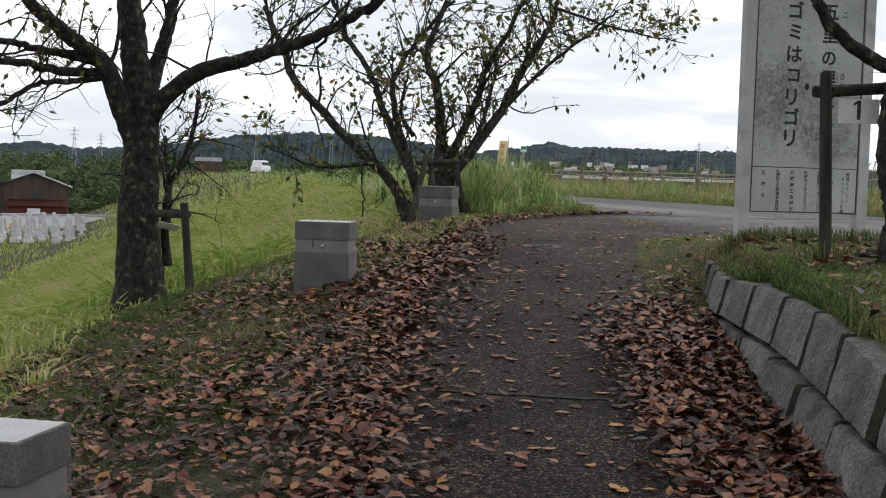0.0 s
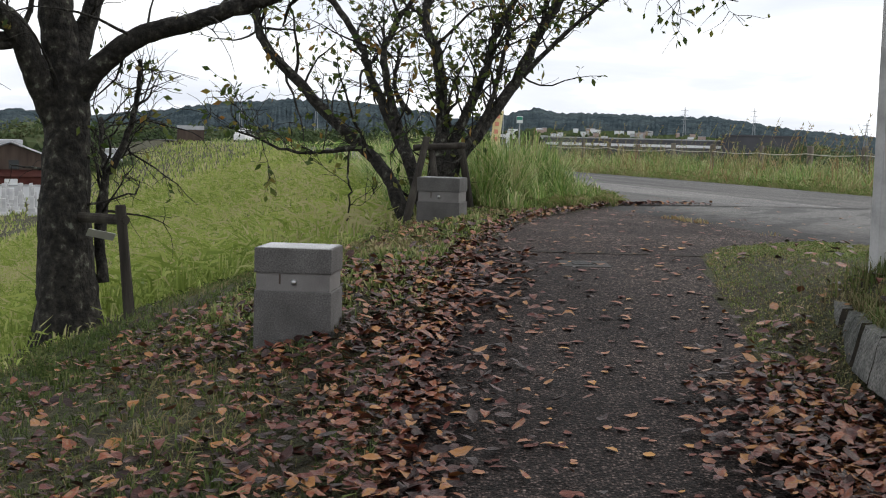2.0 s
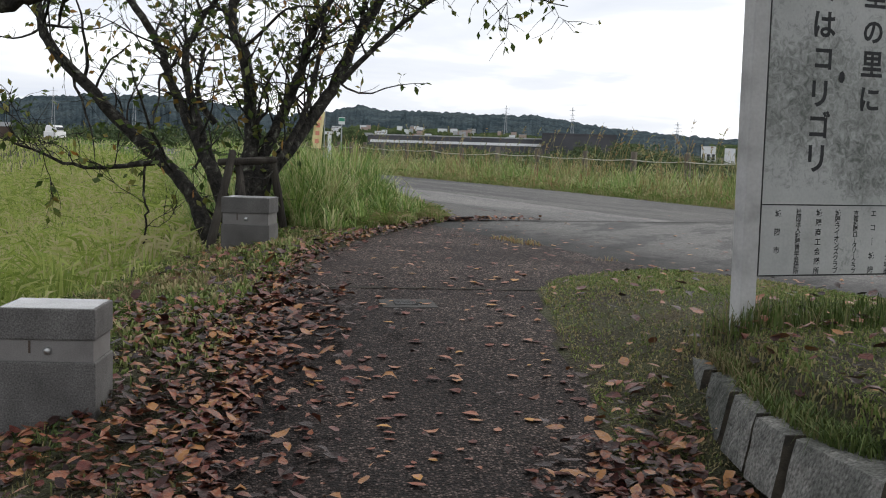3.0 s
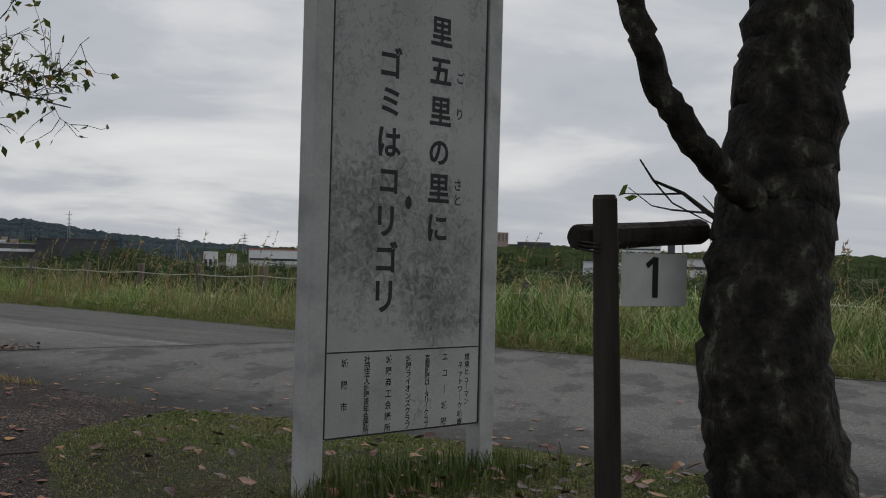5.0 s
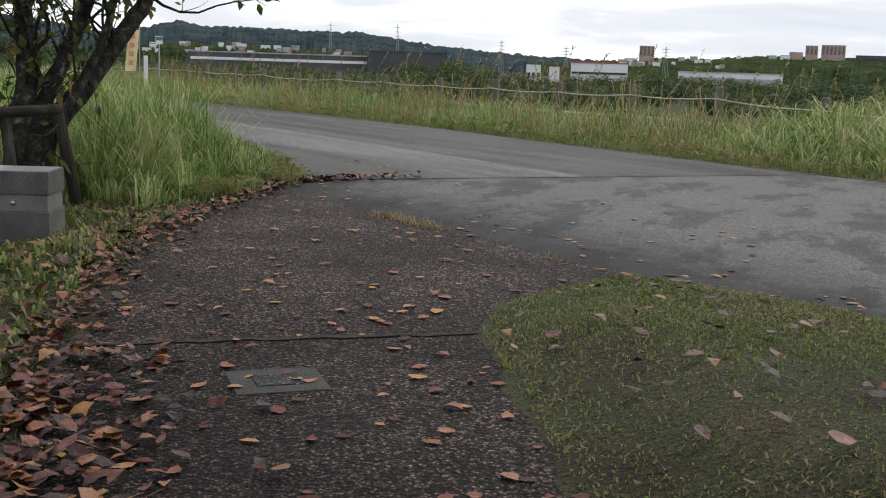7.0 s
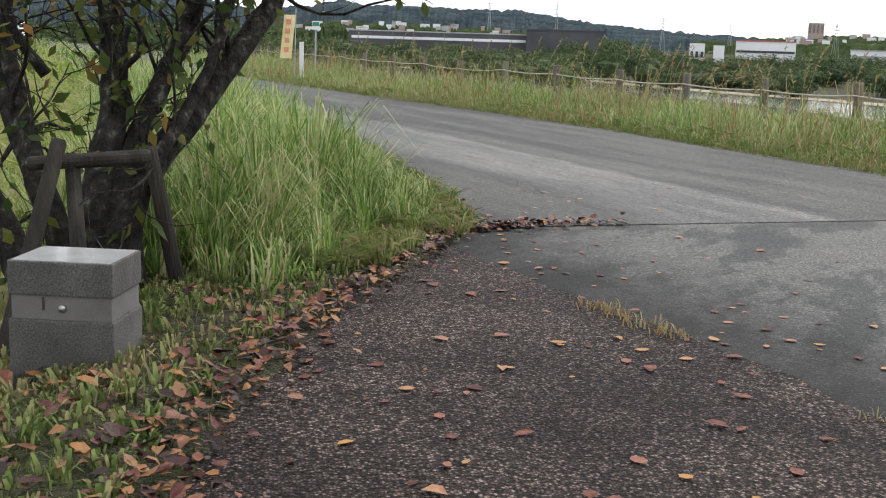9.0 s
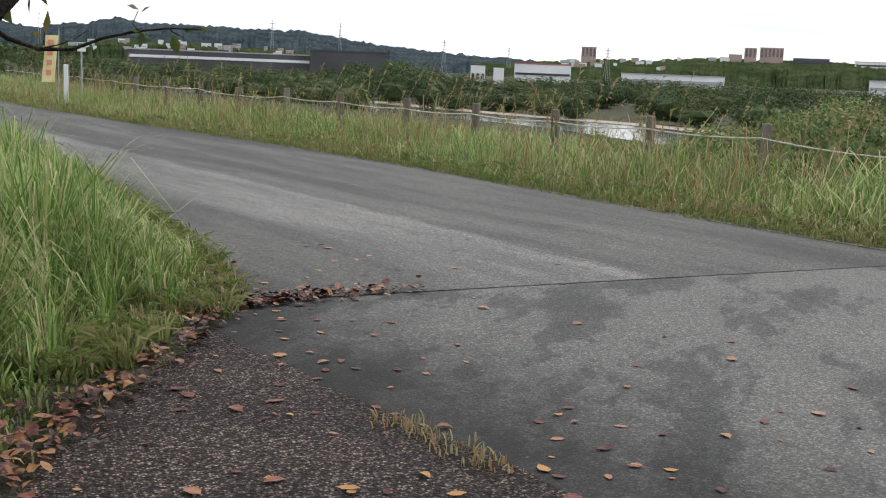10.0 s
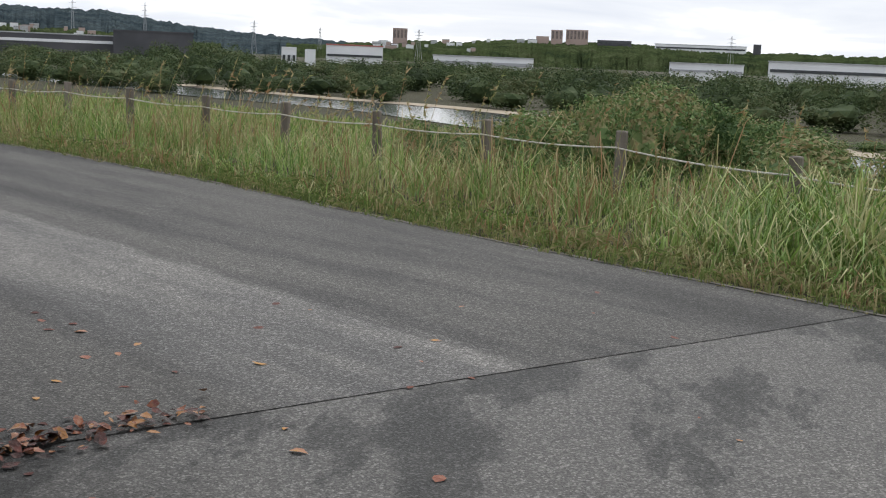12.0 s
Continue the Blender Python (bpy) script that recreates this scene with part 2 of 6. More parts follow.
M_LEAF_FALL = mat("fallen_leaf", [(0.018, 0.009, 0.008), (0.045, 0.017, 0.014), (0.10, 0.025, 0.019), (0.12, 0.058, 0.040), (0.20, 0.060, 0.028), (0.22, 0.125, 0.078), (0.26, 0.12, 0.04)], 40, 0.42, 0.3, 60, island=1.25, stops=[0.0, 0.28, 0.5, 0.64, 0.8, 0.96, 1.12], spec=0.22)
M_LEAF_PALE = mat("faded_path_leaf", [(0.06, 0.018, 0.014), (0.15, 0.05, 0.034), (0.24, 0.095, 0.06), (0.34, 0.18, 0.11), (0.38, 0.20, 0.06)], 40, 0.55, 0.3, 60, island=1.2, stops=[0.0, 0.3, 0.6, 0.88, 1.1], spec=0.15)
M_GRASS_SLOPE = mat("meadow_grass", [(0.175, 0.239, 0.046), (0.267, 0.340, 0.074), (0.359, 0.405, 0.120), (0.423, 0.386, 0.202)], 0.35, 0.7, 0.0, island=0.45, trans=0.35)
M_GRASS_TALL = mat("tall_green_grass", [(0.118, 0.206, 0.044), (0.196, 0.304, 0.069), (0.293, 0.391, 0.108), (0.411, 0.401, 0.196)], 0.6, 0.6, 0.0, island=0.75, trans=0.3)
M_GRASS_DRY = mat("dry_reed_grass", [(0.187, 0.212, 0.068), (0.289, 0.264, 0.119), (0.374, 0.315, 0.170), (0.281, 0.170, 0.085)], 0.8, 0.8, 0.0, island=0.5, trans=0.3)
M_GRASS_SHORT = mat("short_lawn_grass", [(0.048, 0.077, 0.018), (0.081, 0.122, 0.029), (0.117, 0.148, 0.044), (0.192, 0.162, 0.081)], 0.9, 0.75, 0.0, island=0.4, trans=0.25)
M_GRASS_LAWN = mat("trampled_lawn_grass", [(0.10, 0.145, 0.035), (0.16, 0.21, 0.058), (0.21, 0.24, 0.082), (0.29, 0.24, 0.125)], 0.9, 0.75, 0.0, island=0.45, trans=0.3)
M_GRASS_STRAW = mat("straw_lawn_grass", [(0.17, 0.135, 0.065), (0.28, 0.22, 0.115), (0.37, 0.30, 0.18), (0.22, 0.21, 0.08)], 1.5, 0.8, 0.0, island=0.5, trans=0.2)
M_WOODS = mat("dense_foliage", [(0.032, 0.052, 0.021), (0.052, 0.08, 0.03), (0.075, 0.105, 0.04), (0.11, 0.12, 0.055)], 0.08, 0.85, 0.0, island=0.22, trans=0.2)
M_BUSH = mat("riverside_bush_foliage", [(0.06, 0.11, 0.035), (0.11, 0.175, 0.055), (0.17, 0.22, 0.08), (0.24, 0.20, 0.10)], 0.25, 0.8, 0.0, island=0.4, trans=0.2)
# forest colour shifted to blue-grey: distance haze painted into the base colour
M_HILL_HAZED = mat("hazed_wooded_hill", [(0.03, 0.043, 0.05), (0.048, 0.064, 0.072), (0.065, 0.082, 0.086)], 0.018, 1.0, 1.0, 0.06, fine=0.4, fscale=0.12, bdist=8.0, spec=0.0)
M_HILL_NEAR = mat("lower_green_hill", [(0.025, 0.038, 0.019), (0.047, 0.064, 0.027), (0.072, 0.085, 0.043)], 0.03, 1.0, 1.0, 0.1, fine=0.4, fscale=0.2, bdist=6.0, spec=0.0)
M_SAND = mat("river_sand", [(0.30, 0.25, 0.18), (0.40, 0.34, 0.26)], 0.2, 0.9, 0.3)
M_WATER = mat("grey_river_water", [(0.10, 0.11, 0.11), (0.14, 0.15, 0.14)], 0.3, 0.12, 0.15, 1.5, spec=0.5)
M_WHITEWALL = mat("white_wall_panel", [(0.660, 0.672, 0.696), (0.816, 0.828, 0.840)], 0.05, 0.7, 0.0)
M_GREYWALL = mat("dark_grey_cladding", [(0.06, 0.062, 0.07), (0.10, 0.10, 0.11)], 0.06, 0.8, 0.0)
M_BEIGEWALL = mat("beige_tower_concrete", [(0.336, 0.252, 0.224), (0.462, 0.364, 0.322)], 0.05, 0.8, 0.0)
M_GLASS = mat("dark_window_glass", [(0.03, 0.035, 0.04), (0.06, 0.065, 0.07)], 0.5, 0.15, 0.0, spec=0.5)
M_ROOFTILE = mat("pale_roof_sheet", [(0.32, 0.33, 0.34), (0.48, 0.49, 0.5)], 0.4, 0.6, 0.2)
M_OLDWOOD = mat("old_dark_timber", [(0.05, 0.035, 0.028), (0.10, 0.075, 0.06)], 1.5, 0.9, 0.4, stretch=(1, 1, 0.2))
M_RUST = mat("rusty_red_sheet", [(0.066, 0.018, 0.015), (0.108, 0.036, 0.027)], 1.5, 0.85, 0.3)
M_TOMB = mat("pale_gravestone", [(0.42, 0.42, 0.43), (0.6, 0.6, 0.6)], 1.2, 0.6, 0.1, obrand=0.3)
M_FLAG = mat("yellow_banner_cloth", [(0.68, 0.58, 0.28), (0.76, 0.68, 0.40)], 3, 0.8, 0.1)
M_FLAGRED = mat("red_banner_print", [(0.6, 0.22, 0.16), (0.66, 0.3, 0.2)], 8, 0.8, 0.0)
M_STEELGREY = mat("galvanised_steel", [(0.3, 0.31, 0.33), (0.4, 0.41, 0.43)], 2, 0.6, 0.0)
M_ROOFRED = mat("red_roof_edge", [(0.35, 0.10, 0.09), (0.42, 0.16, 0.14)], 0.2, 0.8, 0.0)
M_SIGNGREEN = mat("green_sign_sheet", [(0.03, 0.2, 0.13), (0.05, 0.26, 0.17)], 6, 0.5, 0.0)
M_CAR = mat("white_car_paint", [(0.7, 0.7, 0.7), (0.78, 0.78, 0.78)], 2, 0.3, 0.0, spec=0.5)
M_TYRE = mat("black_tyre", [(0.015, 0.015, 0.015), (0.03, 0.03, 0.03)], 5, 0.8, 0.0)
M_YELLOW = mat("yellow_digger_paint", [(0.6, 0.33, 0.03), (0.65, 0.4, 0.06)], 2, 0.5, 0.0)


# ---- mesh helpers ----
def obj(name, bm, material, parent=None, label="", smooth=False):
    me = bpy.data.meshes.new(name)
    bm.to_mesh(me)
    bm.free()
    if material:
        me.materials.append(material)
    if smooth:
        me.polygons.foreach_set("use_smooth", [True] * len(me.polygons))
    ob = new(name, me)
    if parent:
        ob.parent = parent
    if label:
        ob["label"] = label
    return ob


def part(name, bm, material, parent, label="", smooth=False):
    return obj(name, bm, material, parent, label, smooth)


def empty(name, x, y, z, rz=0.0):
    ob = new(name)
    ob.matrix_world = pose(x, y, z, 0, 0, rz)
    ob.empty_display_size = 0.1
    return ob


def arr_mesh(name, v, f, material, parent=None, smooth=False):
    """A mesh object from numpy vertices and faces of one size."""
    v, f = np.asarray(v, dtype=np.float32), np.asarray(f, dtype=np.int32)
    me = bpy.data.meshes.new(name)
    n, k = f.shape
    me.vertices.add(len(v))
    me.vertices.foreach_set("co", v.ravel())
    me.loops.add(n * k)
    me.loops.foreach_set("vertex_index", f.ravel())
    me.polygons.add(n)
    me.polygons.foreach_set("loop_start", np.arange(0, n * k, k, dtype=np.int32))
    me.polygons.foreach_set("loop_total", np.full(n, k, dtype=np.int32))
    if smooth:
        me.polygons.foreach_set("use_smooth", np.ones(n, dtype=bool))
    me.update(calc_edges=True)
    me.materials.append(material)
    ob = new(name, me)
    if parent:
        ob.parent = parent
    return ob


def box_bm(sx, sy, sz, x=0, y=0, z=0, bevel=0.0, bm=None, rz=0.0, taper=0.0):
    """A box whose base centre is at x, y, z; taper draws in its top."""
    bm = bm or bmesh.new()
    r = bmesh.ops.create_cube(bm, size=1)
    for v in r["verts"]:
        k = 1 - taper if v.co.z > 0 else 1
        v.co = Vector((v.co.x * sx * k, v.co.y * sy * k, (v.co.z + 0.5) * sz))
    if bevel:
        es = list({e for v in r["verts"] for e in v.link_edges})
        got = bmesh.ops.bevel(bm, geom=es, offset=bevel, segments=2, affect="EDGES", profile=0.6)
        vs = {v for f in got["faces"] for v in f.verts} | {v for v in r["verts"] if v.is_valid}
    else:
        vs = set(r["verts"])
    bmesh.ops.transform(bm, verts=list(vs), matrix=pose(x, y, z, 0, 0, rz))
    return bm


def catmull(pts, steps):
    p = np.array(pts, dtype=float)
    p = np.vstack([2 * p[0] - p[1], p, 2 * p[-1] - p[-2]])
    out = []
    for i in range(1, len(p) - 2):
        for t in np.linspace(0, 1, steps, endpoint=False):
            a, b, c, d = p[i - 1], p[i], p[i + 1], p[i + 2]
            out.append(0.5 * (2 * b + (c - a) * t + (2 * a - 5 * b + 4 * c - d) * t * t + (3 * b - a - 3 * c + d) * t ** 3))
    out.append(p[-2])
    return np.array(out)


class Tubes:
    """Collects tapered tubes into one vertex and face list."""

    def __init__(self):
        self.v, self.f, self.n = [], [], 0

    def add(self, path, radii, sides=8, rough=0.0, rng=None):
        path = np.asarray(path)
        m = len(path)
        tan = np.gradient(path, axis=0)
        tan /= np.linalg.norm(tan, axis=1)[:, None] + 1e-9
        ref = np.array([0.0, 1.0, 0.1]) if abs(tan[0][1]) < 0.8 else np.array([1.0, 0.0, 0.1])
        u = np.cross(tan, ref)
        u /= np.linalg.norm(u, axis=1)[:, None] + 1e-9
        w = np.cross(tan, u)
        a = np.linspace(0, 2 * np.pi, sides, endpoint=False)
        r = np.asarray(radii)[:, None] * np.ones(sides)[None]
        if rough and rng is not None:
            r = r * (1 + rough * rng.standard_normal(r.shape))
        ring = path[:, None] + r[:, :, None] * (np.cos(a)[None, :, None] * u[:, None] + np.sin(a)[None, :, None] * w[:, None])
        base = self.n
        self.v.append(ring.reshape(-1, 3))
        i = np.arange(m - 1)[:, None] * sides + base
        j = np.arange(sides)[None]
        k = (j + 1) % sides
        self.f.append(np.stack([i + j, i + k, i + sides + k, i + sides + j], axis=-1).reshape(-1, 4))
        self.n += m * sides
        # end caps as fans of quads folded onto a centre point
        for end, row in ((0, 0), (1, m - 1)):
            self.v.append(path[row][None])
            c = self.n
            self.n += 1
            s = base + row * sides + np.arange(sides)
            s2 = base + row * sides + (np.arange(sides) + 1) % sides
            q = np.stack([s, s2, np.full(sides, c), np.full(sides, c)], axis=-1)
            self.cap = q
        return self

    def make(self, name, material, parent=None):
        return arr_mesh(name, np.vstack(self.v), np.vstack(self.f), material, parent, smooth=True)


# ---- plan of the ground ----
def curve(pairs):
    ys, xs = [p[0] for p in pairs], [p[1] for p in pairs]
    return lambda y: np.interp(y, ys, xs)


ramp_z = curve([(-20, -1.7), (-6, -0.5), (0, 0.01), (5.4, 0.47), (7.6, 0.68), (9.5, 0.87), (11.4, 0.98), (13, 1.012), (16, 1.03), (400, 1.03)])
path_l = curve([(-20, -0.5), (4.2, -0.33), (6, -0.28), (7.5, -0.2), (8.4, -0.1), (9.2, 0.02), (10.2, 0.15), (10.7, 0.26), (12.1, 0.5), (13.3, 0.9), (15.2, 1.75)])
path_r = curve([(-20, 1.05), (5, 1.12), (7, 1.2), (8, 1.42), (9.2, 1.55), (10.6, 1.77), (11.0, 1.98), (11.25, 2.3), (11.45, 2.75), (11.6, 2.95), (12.24, 2.59), (13.6, 2.2), (14.5, 1.95), (15.2, 1.82)])
road_n = curve([(-20, 14), (5, 5.1), (8.35, 3.85), (9.1, 3.66), (10.65, 3.36), (11.3, 3.05), (11.6, 2.9), (12.24, 2.59), (13.6, 2.2), (14.5, 1.95), (15.2, 1.8), (15.9, 2.05), (16.7, 2.12),
                (18.4, 2.05), (22, 1.8), (26, 1.2), (31, 0.2), (40, -1.7), (50, -3.5), (75, -7.5), (100, -13), (150, -28), (200, -47), (400, -149)])
road_f = curve([(-20, 22), (5, 12.2), (8, 10.8), (12.1, 8.9), (14.2, 8.15), (16.5, 7.37), (18.2, 6.95), (20.5, 6.45), (24, 5.75), (28, 4.75), (33, 3.2), (40, 1.3), (50, -0.3), (75, -4), (100, -9), (150, -24), (200, -43), (400, -145)])
crest_l = curve([(-20, -0.5), (4.2, -0.33), (7.5, -0.2), (9.2, 0.02), (10.7, 0.26), (12.1, 0.5), (13.3, 0.7), (15.2, 1.0), (18, 1.0), (22, 0.8), (26, 0.2), (31, -0.6), (40, -2.5), (50, -4.4), (75, -8.5), (100, -14), (150, -29), (200, -48), (400, -150)])
top_z = curve([(-20, 1.03), (8, 1.03), (11.5, 0.981), (13, 1.012), (16, 1.03), (400, 1.03)])
wall_x = curve([(-20, 1.2), (3, 1.37), (5.3, 1.5), (6.4, 1.575), (7.2, 1.63), (7.9, 1.74), (8.4, 1.81)])
PLAIN_Z = -4.8


def smooth01(t):
    t = np.clip(t, 0, 1)
    return t * t * (3 - 2 * t)


def bumpy(x, y, s, seed=0.0):
    return (np.sin(x * 1.7 * s + seed) * np.cos(y * 1.3 * s + 1.1 + seed) + 0.6 * np.sin(x * 3.1 * s + y * 2.3 * s + 2 + seed) + 0.4 * np.cos(y * 5.2 * s - x * 4.1 * s + seed)) / 2


def on_asphalt(x, y, m=0.0):
    p = (x > path_l(y) + m) & (x < path_r(y) - m) & (y < 15.2)
    r = (x > road_n(y) + m) & (x < road_f(y) - m)
    return p | r


def ground_z(x, y):
    """Height of the ground: ramp, bank, embankment top and its two slopes."""
    x, y = np.asarray(x, float), np.asarray(y, float)
    g = ramp_z(y)
    top = np.maximum(top_z(y) + 0.06 * np.exp(-((x - 2.5) ** 2 + (y - 8) ** 2) / 3) - 0.12 * np.maximum(5.6 - y, 0) * np.exp(-np.maximum(x - 1.6, 0) / 1.5), g)
    wx = wall_x(y)
    step = smooth01((x - wx - 0.17) / 0.12)
    bank = smooth01((x - path_r(y)) / 0.75)
    k = np.clip((y - 7.3) / 0.9, 0, 1)
    rise = step * (1 - k) + bank * k
    z = g + (top - g) * np.where(y < 11.7, rise, 0)
    d = np.maximum(crest_l(y) - x, 0)
    drop = np.where(d < 0.8, 0.10 * d * d / 0.8, 0.08 + 0.20 * (d - 0.8) + 0.13 * np.maximum(d - 0.8, 0) ** 1.2 * 0.7)
    drop = np.minimum(drop, 0.08 + 0.36 * np.maximum(d - 0.6, 0))
    z = z - drop
    e = np.maximum(x - road_f(y) - 1.9, 0)
    z = z - np.minimum(0.33 * e, 0.33 * e * smooth01(e / 2.5) + 0.05 * e)
    z = z + np.where((d > 0.3) | (e > 0), 0.05 * bumpy(x, y, 0.6), 0.0)
    z = z + np.where(on_asphalt(x, y), 0.0, 0.016)
    return np.maximum(z, PLAIN_Z)


def sheet(name, xs, ys, zf, material):
    X, Y = np.meshgrid(xs, ys)
    Z = zf(X, Y)
    v = np.stack([X, Y, Z], -1).reshape(-1, 3)
    nx, ny = len(xs), len(ys)
    i = (np.arange(ny - 1)[:, None] * nx + np.arange(nx - 1)[None]).ravel()
    f = np.stack([i, i + 1, i + nx + 1, i + nx], -1)
    return arr_mesh(name, v, f, material, smooth=True)


def strip(name, left, right, y0, y1, ny, nx, zf, material):
    ys = np.linspace(y0, y1, ny) if ny else np.concatenate([np.linspace(y0, 2, 20), np.linspace(2.1, 40, 420), np.linspace(40.5, y1, 160)])
    ny = len(ys)
    t = np.linspace(0, 1, nx)
    X = left(ys)[:, None] * (1 - t)[None] + right(ys)[:, None] * t[None]
    Y = np.repeat(ys[:, None], nx, 1)
    v = np.stack([X, Y, zf(X, Y)], -1).reshape(-1, 3)
    i = (np.arange(ny - 1)[:, None] * nx + np.arange(nx - 1)[None]).ravel()
    return arr_mesh(name, v, np.stack([i, i + 1, i + nx + 1, i + nx], -1), material, smooth=True)


# ---- ground, path, road ----
def axis(near0, near1, step, far0, far1, grow=1.22):
    a = list(np.arange(near0, near1 + 1e-6, step))
    s, p = step, near1
    while p < far1:
        s *= grow
        p += s
        a.append(min(p, far1))
    s, p = step, near0
    while p > far0:
        s *= grow
        p -= s
        a.insert(0, max(p, far0))
    return np.array(a)


ground = sheet("ground", axis(-6, 10, 0.12, -3500, 3500, 1.13), axis(-2, 40, 0.2, -400, 4000, 1.13),
               lambda x, y: ground_z(x, y) - np.where(on_asphalt(x, y, 0.3), 0.05, 0.0), M_SOIL)
tagged(ground, "grassy embankment soil with plain fields beyond", "ground", kind="structure")
path = strip("pavement", path_l, lambda y: path_r(y) + np.where(y > 11.7, 0.2, 0.0), -16, 15.19, 240, 14, lambda x, y: ramp_z(y) + 0.009 + 0.002 * bumpy(x, y, 1.5), M_PATH)
tagged(path, "dark exposed-aggregate asphalt footpath up the embankment", "footpath", kind="structure")


def road_z(x, y):
    return top_z(y) + 0.016 + 0.003 * bumpy(x, y, 0.5) - 0.007 * np.exp(-np.maximum(x - road_n(y), 0) / 0.2)


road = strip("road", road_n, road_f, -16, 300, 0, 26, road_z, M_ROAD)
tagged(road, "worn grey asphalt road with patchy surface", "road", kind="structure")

# patches, joints and kerb line on the asphalt
old = strip("road_patch", lambda y: road_n(y) + 0.01, lambda y: road_f(y) - 0.01, 16.0, 120, 260, 20, lambda x, y: road_z(x, y) + 0.004, M_ROAD_OLD)
ov = np.empty(len(old.data.vertices) * 3, dtype=np.float32)
old.data.vertices.foreach_get("co", ov)
ov = ov.reshape(-1, 3)
ov[:, 1] += (0.05 + 0.11 * (ov[:, 0] - 4.6)) * np.clip((20 - ov[:, 1]) / 4, 0, 1)
old.data.vertices.foreach_set("co", ov.ravel())
tagged(old, "older streaky asphalt surface beyond the crack", "road patch", kind="structure")


def ribbon(name, pts, width, lift, material, zf, label, cat, steps=10):
    c = catmull([(x, y, 0) for x, y in pts], steps)
    t = np.gradient(c, axis=0)
    n = np.stack([-t[:, 1], t[:, 0]], -1) / (np.linalg.norm(t[:, :2], axis=1)[:, None] + 1e-9)
    rng = np.random.default_rng(len(pts) * 7 + int(width * 1000))
    w = width * (0.6 + 0.8 * rng.random(len(c)))[:, None]
    jit = 0.008 * rng.standard_normal((len(c), 1))
    a, b = c[:, :2] + n * (w / 2 + jit), c[:, :2] - n * (w / 2 - jit)
    v = np.vstack([np.column_stack([a, zf(a[:, 0], a[:, 1]) + lift]), np.column_stack([b, zf(b[:, 0], b[:, 1]) + lift])])
    m = len(c)
    i = np.arange(m - 1)
    ob = arr_mesh(name, v, np.stack([i, i + m, i + m + 1, i + 1], -1), material)
    return tagged(ob, label, cat, kind="structure")


def pav_z(x, y):
    return ramp_z(y) + 0.009 + 0.002 * bumpy(x, y, 1.5)


ribbon("path_joint", [(-0.32, 5.52), (0.3, 5.47), (1.12, 5.38)], 0.028, 0.006, M_GAP, pav_z, "dirt-filled expansion joint across the footpath", "joint")
ribbon("path_joint", [(0.26, 10.68), (1.0, 10.66), (1.78, 10.61)], 0.03, 0.006, M_GAP, pav_z, "dirt-filled expansion joint across the footpath", "joint")
kerb_f = [(float(road_f(y)) - 0.02, float(y)) for y in np.linspace(2, 60, 30)]
ribbon("road_edging", kerb_f, 0.045, 0.009, M_KERB, road_z, "narrow pale concrete edging along the road", "edging", 6)

# small metal access cover in the footpath
M_FRAME = mat("worn_mortar", [(0.042, 0.041, 0.038), (0.066, 0.063, 0.060)], 9, 0.9, 0.4, 90, fine=0.4, fscale=120)
cover = empty("access_cover", 0.89, 10.17, float(ramp_z(10.17)))
cover.matrix_world = pose(0.89, 10.17, float(ramp_z(10.17)) - 0.004, 3.3, 0, 2)
tagged(cover, "small square access cover set in the footpath", "access cover")
part("frame", box_bm(0.32, 0.25, 0.016, 0, 0, 0.0, 0.002), M_FRAME, cover, "pale mortar frame")
part("lid", box_bm(0.16, 0.12, 0.008, 0, 0.0, 0.012, 0.003), M_SEAL, cover, "dark square lid")


# ---- stone retaining wall: two courses of slanted blocks ----
wall_mid = curve([(-4, -0.15), (3.5, 0.55), (5.0, 0.667), (5.6, 0.703), (6.3, 0.71), (7.4, 0.72), (8.4, 0.76)])
wall_top = curve([(-4, 0.1), (4.4, 0.89), (5.1, 0.965), (6.2, 0.985), (6.9, 0.955), (7.4, 0.955), (8.4, 0.99)])
stone_wall = empty("wall_stone", 1.6, 5.5, 0.4)
tagged(stone_wall, "low retaining wall of rough grey stone blocks", "retaining wall", kind="structure")
rw = random.Random(5)


